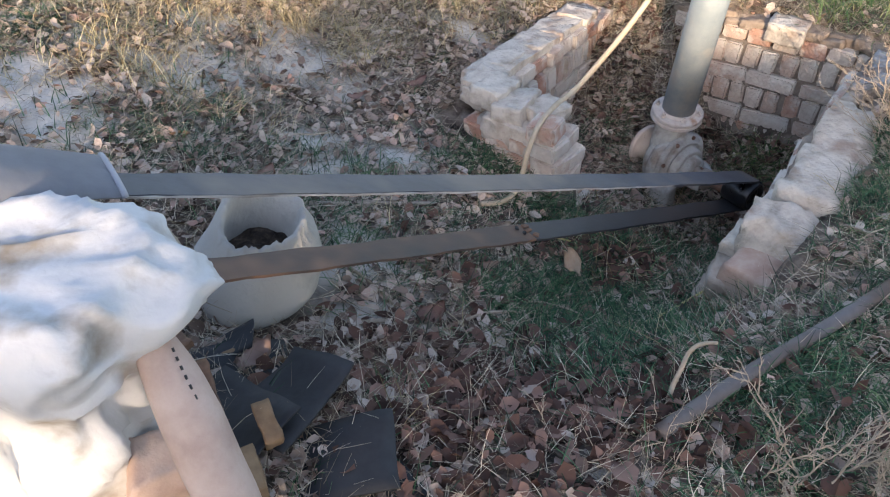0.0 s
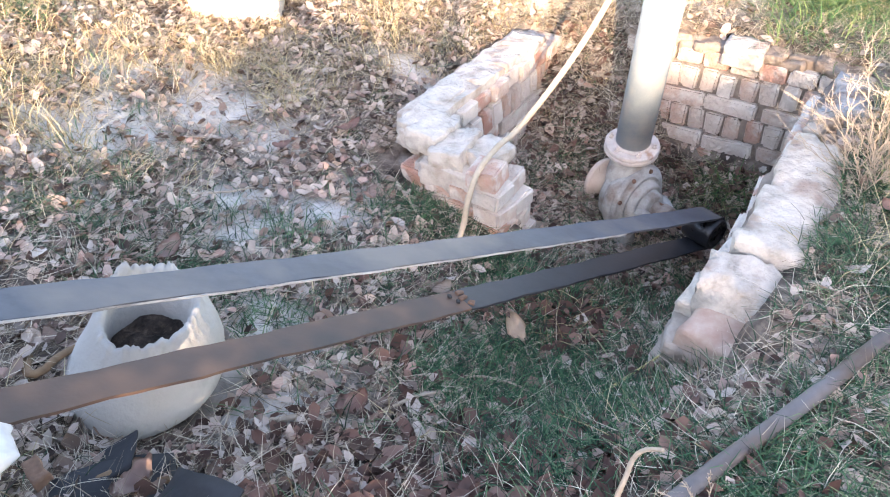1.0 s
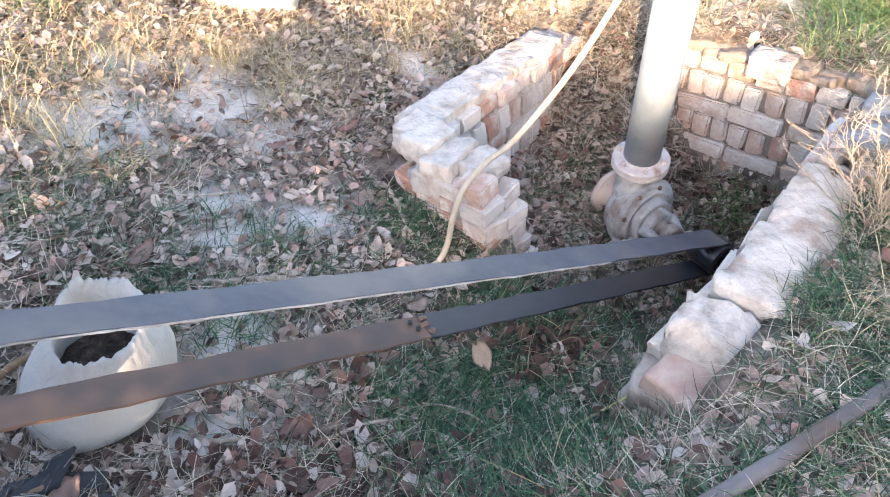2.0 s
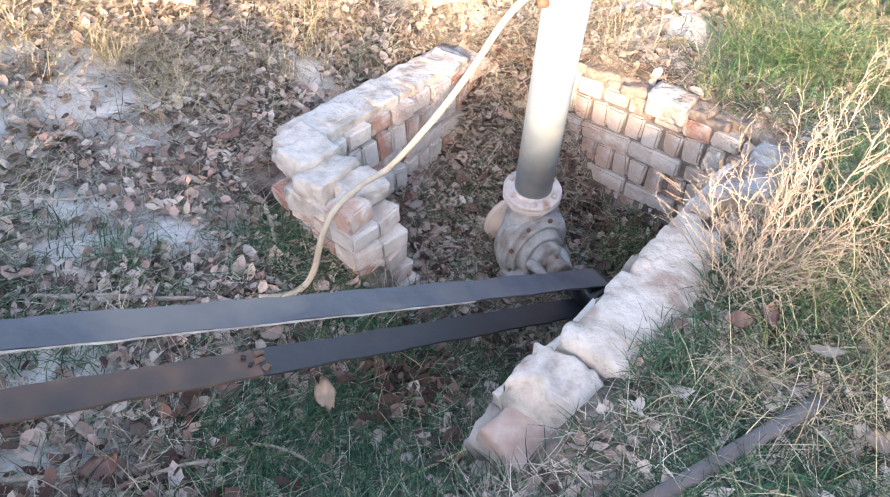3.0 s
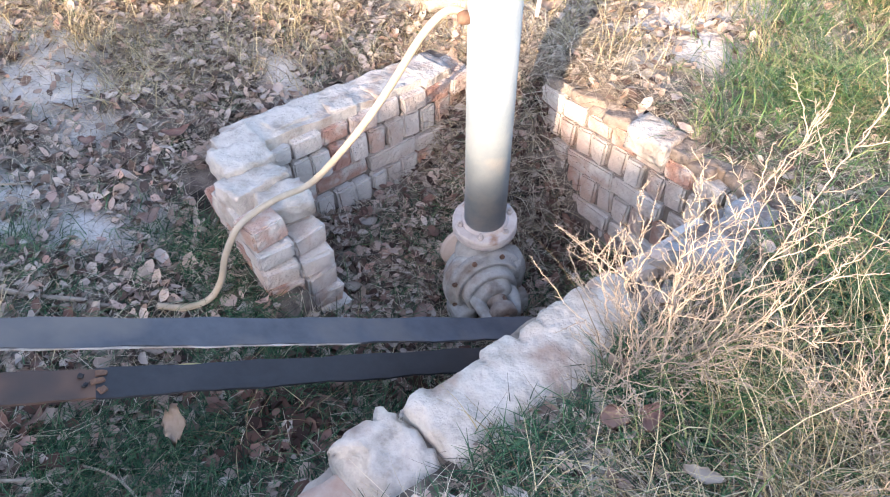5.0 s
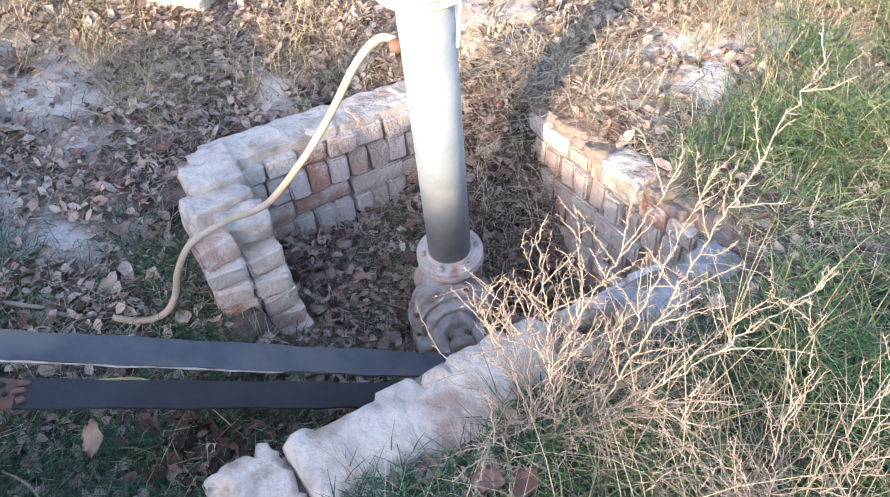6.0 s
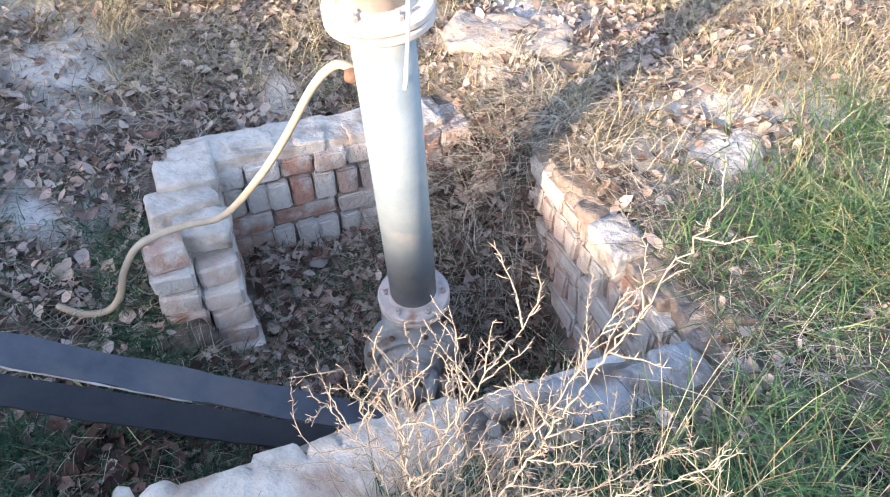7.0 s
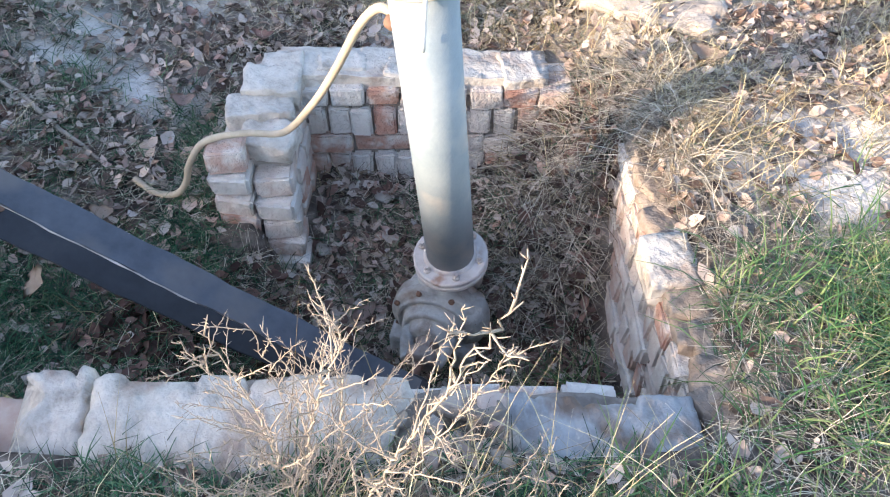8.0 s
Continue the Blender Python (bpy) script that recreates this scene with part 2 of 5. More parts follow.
def lump(bm, size, m, cuts=8, amp=0.02, freq=9.0, seed=0, square=0.72):
    """A broken, weathered block: a box with rounded edges and an uneven skin."""
    start = len(bm.verts)
    made = bmesh.ops.create_cube(bm, size=1.0)
    edges = list({e for v in made["verts"] for e in v.link_edges})
    bmesh.ops.subdivide_edges(bm, edges=edges, cuts=cuts, use_grid_fill=True)
    bm.verts.ensure_lookup_table()
    off = Vector((seed * 7.13, seed * 3.71, seed * 1.37))
    half = Vector(size) / 2
    for v in bm.verts[start:]:
        c = v.co * 2
        ball = c.normalized() * max(abs(c.x), abs(c.y), abs(c.z))
        q = c * square + ball * (1 - square)
        p = Vector((q.x * half.x, q.y * half.y, q.z * half.z))
        w = m @ p
        d = noise.noise_vector(w * freq + off) + 0.45 * noise.noise_vector(w * freq * 2.7 + off) + 0.28 * noise.noise_vector(w * freq * 6.1 + off)
        v.co = w + d * amp


def smoothstep(x, a, b):
    t = np.clip((x - a) / (b - a), 0, 1)
    return t * t * (3 - 2 * t)


# ---------------------------------------------------------------- the lie of the land
U, V = Vector((0.6, 0.8, 0)), Vector((0.8, -0.6, 0))     # along the pit and across it


def uv(u, v, z=0.0):
    return U * u + V * v + Vector((0, 0, z))


def ripple(x, y, f, s):
    return np.sin(x * f + 1.7 * s + 1.3 * np.sin(y * f * 0.7 + s)) * np.cos(y * f * 1.1 + 0.6 * s + 1.1 * np.sin(x * f * 0.6))


def height(x, y):
    """The ground: a bank that rises to the left, a trench for the belt, and the pit."""
    x, y = np.asarray(x, float), np.asarray(y, float)
    u, v = 0.6 * x + 0.8 * y, 0.8 * x - 0.6 * y
    base = 0.07 + 0.25 * np.clip(-x - 0.45, 0, 0.9) + 0.03 * smoothstep(y, 3.0, 4.0) + 0.06 * smoothstep(-x, 0.0, 0.5) * (1 - smoothstep(y, 0.9, 1.3)) - 0.045 * np.exp(-((x + 0.42) / 0.3) ** 2 - ((y - 1.4) / 0.25) ** 2)
    s, d = -0.857 * (x - 0.75) - 0.514 * (y - 2.0), -0.514 * (x - 0.75) + 0.857 * (y - 2.0)
    deep = 0.36 * (1 - smoothstep(s, 0.2, 1.5))
    across = np.where(d > 0, np.exp(-(d / 1.05) ** 2), np.exp(-(d / 0.58) ** 4))
    keep = (1 - smoothstep(v, -0.22, -0.10) * smoothstep(u, 1.62, 1.78)) * (1 - smoothstep(u, 3.0, 3.3))
    g = base - deep * across * keep
    g = g + 0.012 * ripple(x, y, 5.3, 1) + 0.009 * ripple(x, y, 11.7, 2) + 0.005 * ripple(x, y, 23.0, 3)
    edge = np.where(v < -0.95, smoothstep(u, 2.10, 2.18), smoothstep(u, 1.8, 2.45))
    inside = edge * (1 - smoothstep(u, 3.175, 3.235)) * smoothstep(v, -1.48, -1.40) * (1 - smoothstep(v, -0.20, -0.14))
    floor = -0.36 - 0.20 * smoothstep(v, -1.25, -0.65) + 0.30 * smoothstep(u, 2.72, 3.14) * smoothstep(-v, 0.75, 1.2)
    floor = floor + 0.10 * smoothstep(u, 2.95, 3.2) + 0.014 * ripple(x, y, 9.0, 4)
    return g * (1 - inside) + floor * inside


def ground_z(x, y):
    return float(height(x, y))


def spread(lo, hi, step, far):
    mid = list(np.arange(lo, hi + step / 2, step))
    out, gap = [], step
    a = mid[-1]
    while a < far:
        gap *= 1.35
        a += gap
        out.append(a)
    low, gap, a = [], step, mid[0]
    while a > -far:
        gap *= 1.35
        a -= gap
        low.append(a)
    return np.array(low[::-1] + mid + out)


def raw_mesh(name, verts, faces, mat, smooth=True):
    me = bpy.data.meshes.new(name)
    verts, faces = np.asarray(verts, np.float32), np.asarray(faces, np.int32)
    k = faces.shape[1]
    me.vertices.add(len(verts))
    me.vertices.foreach_set("co", verts.ravel())
    me.loops.add(faces.size)
    me.loops.foreach_set("vertex_index", faces.ravel())
    me.polygons.add(len(faces))
    me.polygons.foreach_set("loop_start", np.arange(len(faces), dtype=np.int32) * k)
    me.update(calc_edges=True)
    if smooth:
        me.shade_smooth()
    me.materials.append(mat)
    return new(name, me)


def sandy(x, y):
    """Share of bare pale dust."""
    out = np.zeros_like(np.asarray(x, float))
    for cx, cy, r in ((-0.58, 2.74, 0.24), (-0.14, 2.26, 0.11), (-0.98, 2.45, 0.26), (-0.85, 2.80, 0.20), (-0.42, 2.12, 0.13), (1.47, 3.47, 0.20), (-0.22, 1.62, 0.13), (-0.20, 1.42, 0.10), (0.62, 3.75, 0.24), (-1.3, 2.0, 0.3), (1.75, 3.75, 0.22), (0.15, 3.05, 0.12)):
        out = np.maximum(out, np.exp(-((x - cx) ** 2 + (y - cy) ** 2) / (1.65 * r) ** 2))
    return np.clip(1.5 * out * (0.75 + 0.5 * ripple(np.asarray(x, float), np.asarray(y, float), 13.0, 3)) - 0.2, 0, 1)


gx, gy = spread(-2.2, 3.2, 0.03, 500), spread(0.2, 5.4, 0.03, 500)
GX, GY = np.meshgrid(gx, gy)
GZ = height(GX, GY)
gv = np.stack([GX, GY, GZ], -1).reshape(-1, 3)
iy, ix = np.mgrid[0:len(gy) - 1, 0:len(gx) - 1]
i0 = (iy * len(gx) + ix).ravel()
ground = raw_mesh("ground", gv, np.stack([i0, i0 + 1, i0 + len(gx) + 1, i0 + len(gx)], -1), M_SOIL)
mask = ground.data.attributes.new("dust", "FLOAT", "POINT")
mask.data.foreach_set("value", sandy(GX, GY).astype(np.float32).ravel())
gn, gl = M_SOIL.node_tree.nodes, M_SOIL.node_tree.links
dust = gn.new("ShaderNodeAttribute")
dust.attribute_name = "dust"
old = gn["Principled BSDF"].inputs["Base Color"].links[0].from_socket
dmix = gn.new("ShaderNodeMix")
dmix.data_type = "RGBA"
gl.new(dust.outputs["Fac"], dmix.inputs[0])
gl.new(old, dmix.inputs[6])
dmix.inputs[7].default_value = (0.58, 0.545, 0.505, 1)
gl.new(dmix.outputs[2], gn["Principled BSDF"].inputs["Base Color"])
tagged(ground, "brown dusty earth bank with pale bare patches and a trench", "ground", kind="structure")

# ---------------------------------------------------------------- brick pit


def brick_mesh(name, size, seed, worn=0.004):
    rnd = random.Random(seed)
    bm = bmesh.new()
    bmesh.ops.create_cube(bm, size=1.0)
    for v in bm.verts:
        v.co = Vector((v.co.x * size[0], v.co.y * size[1], v.co.z * size[2])) + Vector([rnd.uniform(-worn, worn) for _ in range(3)])
    bmesh.ops.bevel(bm, geom=list(bm.edges), offset=min(size) * rnd.uniform(0.07, 0.12), segments=2, affect="EDGES", clamp_overlap=True)
    for v in bm.verts:
        v.co += Vector([rnd.uniform(-worn, worn) * 0.6 for _ in range(3)])
    me = bpy.data.meshes.new(name)
    bm.to_mesh(me)
    bm.free()
    me.materials.append(M_BRICK)
    return me


BRICKS = {kind: [brick_mesh("brick", size, 11 * k + n) for n in range(6)] for k, (kind, size) in enumerate((
    ("stretcher", (0.208, 0.10, 0.066)), ("header", (0.102, 0.16, 0.066)), ("edge", (0.068, 0.16, 0.102)), ("half", (0.112, 0.112, 0.071))))}
WIDE = {"stretcher": 0.208, "header": 0.102, "edge": 0.068, "half": 0.105}
TALL = {"stretcher": 0.066, "header": 0.066, "edge": 0.102, "half": 0.068}
DEEP = {"stretcher": 0.10, "header": 0.16, "edge": 0.16, "half": 0.105}
rng = random.Random(5)


def lay(parent, kind, centre, turn, tilt=0.0, lean=0.0):
    ob = new("brick", rng.choice(BRICKS[kind]))
    ob.parent = parent
    ob.matrix_basis = Matrix.Translation(centre) @ pose(0, 0, 0, lean, tilt, turn)
    return ob


def course_wall(parent, start, along, out, length, top, courses, crack_at=None, jag=0.010):
    """Courses of old bricks, face to the pit. start: the corner at the face; out: the way the face looks."""
    turn = math.degrees(math.atan2(along.y, along.x))
    z = top
    for row, kind in enumerate(courses):
        w = WIDE[kind]
        s = -w * rng.uniform(0.1, 0.6)
        while s < length:
            step = w + rng.uniform(0.004, 0.010)
            c = s + w / 2
            if crack_at and row > 0 and s < crack_at <= s + step:
                step += 0.014
            if -0.01 < c < length + 0.02:
                p = start + along * c - out * (DEEP[kind] / 2 + rng.uniform(-jag, jag * 1.6)) + Vector((0, 0, z - TALL[kind] / 2 + rng.uniform(-0.004, 0.004)))
                lay(parent, kind, p, turn + rng.uniform(-2.5, 2.5), rng.uniform(-2.5, 2.5), rng.uniform(-2, 2))
            s += step
        z -= TALL[kind] + 0.007
    return z


# far-left wall
bm = bmesh.new()
lump(bm, (0.86, 0.165, 0.60), Matrix.Translation(uv(2.62, -1.4425, -0.345)) @ pose(0, 0, 0, 0, 0, 53.13), 14, 0.010, 14, 1, 0.96)
wall_west = tagged(mesh_object("wall_west", bm, M_MORTAR, True), "low brick pit wall of pale worn bricks under mortar", "brick wall", kind="structure")
bm = bmesh.new()
lump(bm, (0.86, 0.155, 0.06), Matrix.Translation(uv(2.575, -1.440, -0.018)) @ pose(0, 0, 0, 1, 1.2, 53.13), 40, 0.008, 14, 3, 0.95)
for k in range(5):
    lump(bm, (rng.uniform(0.10, 0.16), rng.uniform(0.10, 0.15), rng.uniform(0.04, 0.06)), Matrix.Translation(uv(2.17 + 0.185 * k, -1.43 + rng.uniform(-0.03, 0.02), -0.008 + rng.uniform(-0.008, 0.006))) @ pose(0, 0, 0, rng.uniform(-6, 6), rng.uniform(-6, 6), 53.13 + rng.uniform(-9, 9)), 10, 0.007, 18, k + 4, 0.88)
part("mortar_cap", bm, M_CAP, wall_west, "crumbling whitish mortar cap", True)

# far-right wall
bm = bmesh.new()
lump(bm, (0.86, 0.17, 0.62), Matrix.Translation(uv(3.27, -0.62, -0.36)) @ pose(0, 0, 0, 0, 0, -36.87), 14, 0.010, 14, 2, 0.96)
wall_north = tagged(mesh_object("wall_north", bm, M_MORTAR, True), "cracked brick pit wall with reddish and grey bricks", "brick wall", kind="structure")

bm = bmesh.new()
for k in range(12):
    v0 = -1.02 + 0.074 * k
    lump(bm, (rng.uniform(0.10, 0.16), rng.uniform(0.07, 0.11), rng.uniform(0.03, 0.05)), Matrix.Translation(uv(3.228 + rng.uniform(-0.01, 0.012), v0, 0.018 + rng.uniform(-0.008, 0.008))) @ pose(0, 0, 0, rng.uniform(-6, 6), rng.uniform(-6, 6), -36.87 + rng.uniform(-14, 14)), 6, 0.014, 15, k + 203, 0.72)
part("earth_cap", bm, M_EARTHCAP, wall_north, "dusty earth and mortar on the wall", True)
bm = bmesh.new()
lump(bm, (0.16, 0.12, 0.085), Matrix.Translation(uv(3.195, -0.59, 0.020)) @ pose(0, 0, 0, 2, 3, -34), 6, 0.006, 18, 230, 0.86)
part("white_block", bm, M_CAP, wall_north, "single white rendered brick", True)

# near wall, rendered and broken
bm = bmesh.new()
for k, (u0, w, z0, h, th) in enumerate(((2.10, 0.30, -0.16, 0.40, 0.19), (2.34, 0.34, -0.15, 0.42, 0.20), (2.60, 0.36, -0.17, 0.38, 0.18), (2.88, 0.36, -0.19, 0.41, 0.18), (3.08, 0.26, -0.19, 0.40, 0.17))):
    lump(bm, (w, th, h), Matrix.Translation(uv(u0, -0.175, z0)) @ pose(0, 0, 0, 0, 0, 53.13), 12, 0.014, 10, k + 20, 0.9)
wall_south = tagged(mesh_object("wall_south", bm, M_MORTAR, True), "broken low wall with white lime render on top", "wall", kind="structure")


def coat(bm, u0, u1, v_pit, v_out, top, seed, deep=0.10, start=None, end=None, rough=0.005, notch=0.024, fall=0.0):
    """A crust of lime render: an uneven top, a pit edge broken brick by brick, a worn outer edge."""
    n, m = int((u1 - u0) / 0.008), 15
    rnd = random.Random(seed)
    bites, a = [], u0
    while a < u1 + 0.1:
        w = rnd.uniform(0.055, 0.135)
        bites.append((a, a + w, rnd.uniform(-0.014, 0.016), rnd.uniform(0.010, 0.022), rnd.uniform(-0.010, 0.006), rnd.choice((0.15, 0.3, 0.5, 1.0))))
        a += w
    rows = []
    for i in range(n + 1):
        row = []
        for k in range(m + 6):
            t = i / n
            f = min(1, max(0, (k - 3) / (m - 1)))
            vv = v_pit + (v_out - v_pit) * f
            ua = u0 + (start(vv) if start else 0)
            ub = u1 + (end(vv) if end else 0)
            u = ua + (ub - ua) * t
            b = [q for q in bites if q[0] <= u < q[1]] or [bites[-1]]
            c0, c1, dv, r, dz, share = b[0]
            near = min(abs(u - c0), abs(u - c1))
            dip = notch * share * max(0, 1 - near / r) ** 1.5
            pit = v_pit + dv + dip
            out = v_out + 0.030 * noise.noise(Vector((u * 7, seed, 0))) + 0.014 * noise.noise(Vector((u * 23, seed, 3)))
            v = v_pit + (out - v_pit) * f + (pit - v_pit) * max(0, 1 - f / 0.3) ** 1.5
            z = top - fall * (u - u0) + dz * max(0, 1 - f / 0.3) ** 2 * min(1, near / 0.02) + 0.5 * rough * noise.noise(Vector((u * 9, v * 9, seed))) * 2 + rough * 0.8 * noise.noise(Vector((u * 26, v * 26, seed))) + rough * 0.7 * noise.noise(Vector((u * 60, v * 60, seed)))
            z -= 0.030 * smoothstep(f, 0.55, 1.0) + dip * max(0, 1 - f / 0.22) ** 1.5 * 1.1
            end_drop = min(t * n, (1 - t) * n)
            z -= 0.012 * max(0, 1 - end_drop / 2.0) ** 2
            if k < 3:
                v += (0.006, 0.001, -0.002)[k] + 0.008 * noise.noise(Vector((u * 30, k * 1.7, seed)))
                z -= (deep, 0.045, 0.014)[k]
            elif k >= m + 3:
                v += (0.004, 0.010, 0.030)[k - m - 3]
                z -= (0.014, 0.05, deep)[k - m - 3]
            row.append(bm.verts.new(uv(u, v, float(z))))
        rows.append(row)
    w = m + 6
    for a, b in zip(rows, rows[1:]):
        for k in range(w):
            bm.faces.new((a[k], b[k], b[(k + 1) % w], a[(k + 1) % w]))
    bm.faces.new(rows[0])
    bm.faces.new(rows[-1][::-1])
    bmesh.ops.recalc_face_normals(bm, faces=list(bm.faces))


def crack(v):
    return 0.030 * noise.noise(Vector((v * 22, 4.0, 0))) + 0.010 * noise.noise(Vector((v * 70, 4.0, 2))) + 0.10 * (v + 0.16)


bm = bmesh.new()
coat(bm, 1.995, 2.60, -0.252, -0.060, 0.092, 31, 0.12, crack, lambda v: 0.06 * noise.noise(Vector((v * 16, 9, 0))) - 0.25 * (v + 0.25))
part("render_coat", bm, M_CAP, wall_south, "lumpy off-white lime render with a ragged edge", True)
bm = bmesh.new()
coat(bm, 2.76, 3.17, -0.235, -0.035, 0.050, 41, 0.10, lambda v: 0.05 * noise.noise(Vector((v * 18, 2, 0))), None, 0.010, 0.026)
part("render_coat", bm, M_DUSTCAP, wall_south, "dusty grey lime render at the corner", True)
bm = bmesh.new()
coat(bm, 1.850, 1.980, -0.292, -0.100, 0.050, 51, 0.11, lambda v: 0.05 * noise.noise(Vector((v * 15, 7, 0))), crack, 0.007, 0.018, -0.15)
part("loose_block", bm, M_CAP, wall_south, "loose pale block split off by a crack", True)
for k in range(26):
    u0, v0 = (rng.uniform(2.50, 2.80), rng.uniform(-0.26, -0.08)) if k < 15 else (rng.uniform(1.72, 2.0), rng.uniform(-0.14, -0.06))
    sz = rng.uniform(0.022, 0.075)
    bm = bmesh.new()
    lump(bm, (sz * 1.3, sz, sz * 0.7), Matrix.Translation(uv(u0, v0, (0.052 if k < 15 else 0.0) + rng.uniform(-0.02, 0.012))) @ pose(0, 0, 0, rng.uniform(-20, 20), rng.uniform(-20, 20), rng.uniform(0, 180)), 4, 0.010, 22, k + 300, 0.6)
    part("rubble_stone", bm, (M_MORTARPALE, M_BRICKLUMP, M_MORTAR)[k % 3], wall_south, "", True)
for k, (u0, v0, z0, sx, sy, sz) in enumerate(((1.84, -0.20, -0.09, 0.24, 0.17, 0.13), (1.80, -0.27, -0.15, 0.12, 0.12, 0.12), (1.90, -0.285, -0.10, 0.13, 0.09, 0.12), (1.80, -0.16, -0.12, 0.13, 0.15, 0.15),
                                              (1.76, -0.22, -0.23, 0.14, 0.15, 0.12), (1.82, -0.29, -0.25, 0.2, 0.12, 0.12), (1.93, -0.13, -0.08, 0.2, 0.1, 0.16))):
    bm = bmesh.new()
    lump(bm, (sx, sy, sz), Matrix.Translation(uv(u0, v0, z0)) @ pose(0, 0, 0, rng.uniform(-8, 8), rng.uniform(-8, 8), 53 + rng.uniform(-20, 20)), 7, 0.013, 14, k + 60, 0.82)
    part("rubble_stone", bm, M_CAP if k in (2,) else M_BRICKLUMP if k in (0, 4) else M_MORTARPALE, wall_south, "", True)

# broken return of the far-left wall
bm = bmesh.new()
lump(bm, (0.19, 0.28, 0.34), Matrix.Translation(uv(2.125, -1.215, -0.24)) @ pose(0, 0, 0, 0, 0, 53.13), 10, 0.014, 12, 71, 0.9)
wall_stub = tagged(mesh_object("wall_return", bm, M_MORTARPALE, True), "broken end of the brick wall, crumbling and stepped", "brick wall", kind="structure")
bm = bmesh.new()
for k, (u0, v0, z0, sx, sy, sz) in enumerate(((2.145, -1.345, -0.012, 0.18, 0.13, 0.075), (2.125, -1.235, -0.030, 0.20, 0.13, 0.07), (2.165, -1.13, -0.045, 0.16, 0.12, 0.07), (2.075, -1.21, -0.10, 0.11, 0.24, 0.10), (2.125, -1.41, -0.035, 0.09, 0.12, 0.07))):
    lump(bm, (sx, sy, sz), Matrix.Translation(uv(u0, v0, z0)) @ pose(0, 0, 0, rng.uniform(-6, 6), rng.uniform(-6, 6), 53 + rng.uniform(-9, 9)), 11, 0.010, 17, k + 80, 0.84)
part("mortar_cap", bm, M_CAP, wall_stub, "lumps of white mortar", True)

# ---------------------------------------------------------------- discharge pipe
PIPE = Matrix.Translation((0.965, 2.642, -0.20)) @ Vector((0.031, -0.115, 0.993)).to_track_quat("Z", "Y").to_matrix().to_4x4()
pipe = thing("discharge_pipe", (0.965, 2.642, -0.20), "upright galvanised steel water pipe with bolted flanges", "pipe")
bm = bmesh.new()
lathe(bm, [(0.066, 0.018), (0.066, 0.894), (0.058, 0.894), (0.058, 0.018)], 56, PIPE, True)
part("tube", bm, M_GALV, pipe, "", True)
bm = bmesh.new()
lathe(bm, [(0.066, 0.934), (0.066, 2.3), (0.058, 2.3), (0.058, 0.934)], 48, PIPE, True)
part("upper_tube", bm, M_RUSTPAINT, pipe, "dull tan painted upper pipe", True)


def flange(z0, r, parent, name, holes=6, hole_r=0.084):
    bm = bmesh.new()
    lathe(bm, [(0.060, z0), (r - 0.004, z0), (r, z0 + 0.004), (r, z0 + 0.014), (r - 0.004, z0 + 0.018), (0.075, z0 + 0.018), (0.070, z0 + 0.026), (0.0665, z0 + 0.028), (0.060, z0 + 0.028)], 48, PIPE, True)
    f = part(name, bm, M_FLANGE, parent, "pinkish white flange ring", False)
    for k in range(holes):
        a = 2 * math.pi * (k + 0.3) / holes
        m = PIPE @ Matrix.Translation((hole_r * math.cos(a), hole_r * math.sin(a), z0 + 0.016))
        bm = bmesh.new()
        lathe(bm, [(0.0105, 0), (0.0105, 0.010), (0.008, 0.012)], 6, m)
        lathe(bm, [(0.0055, 0.010), (0.0055, 0.022)], 8, m)
        part("bolt", bm, M_RUSTPAINT, f, "")
    return f


flange(0.0, 0.104, pipe, "flange")
flange(0.894, 0.110, pipe, "flange")
flange(0.914, 0.110, pipe, "flange")
bm = bmesh.new()
lathe(bm, [(0.012, 0.060), (0.017, 0.062), (0.017, 0.078), (0.013, 0.090)], 16, PIPE @ Matrix.Translation((0, 0, 0.755)) @ pose(0, 0, 0, 0, -90, 10))
part("hose_spigot", bm, M_RUST, pipe, "", True)

bm = bmesh.new()
tube(bm, smooth_line([(1.095, 2.505, 1.3), (1.10, 2.49, 0.95), (1.11, 2.47, 0.75), (1.10, 2.465, 0.60)], 6), [0.004] * 16 + [0.005] * 3, 6)
cord = tagged(mesh_object("hanging_cord", bm, M_CORD, True), "thin white plastic cord hanging beside the pipe", "cord")

# hose from the pipe over the broken wall to the ground
bm = bmesh.new()
hose_pts = [(0.915, 2.535, 0.557), (0.878, 2.518, 0.562), (0.818, 2.503, 0.497), (0.728, 2.479, 0.346), (0.629, 2.454, 0.202), (0.50, 2.416, 0.050), (0.42, 2.335, 0.034), (0.350, 2.243, 0.004), (0.312, 2.192, -0.075), (0.292, 2.165, -0.155),
            (0.262, 2.130, -0.205), (0.21, 2.085, -0.21), (0.14, 2.055, -0.20)]
hose_pts = [Vector((x, y, max(z, ground_z(x, y) + 0.012))) for x, y, z in hose_pts]
tube(bm, smooth_line(hose_pts, 7), 0.0100, 10)
tagged(mesh_object("water_hose", bm, M_HOSE, True), "thin tan rubber hose from the pipe over the wall", "hose")

# ---------------------------------------------------------------- pump, pulleys and belt
AX = Vector((0.584, -0.8115, 0)).normalized()             # the shaft, from the pump to the pulley
HB = Vector((0.8115, 0.584, 0)).normalized()              # the belt's way, level
P1, R1 = Vector((1.180, 2.337, -0.375)), 0.058           # pump pulley
P2, R2 = P1 + Vector((-1.90, -1.3695, 0.974)), 0.105   # driving pulley
VOL = P1 - AX * 0.32 + Vector((-0.02, 0.0, -0.030))


def shaft_frame(at):
    return Matrix.Translation(at) @ AX.to_track_quat("Z", "Y").to_matrix().to_4x4()


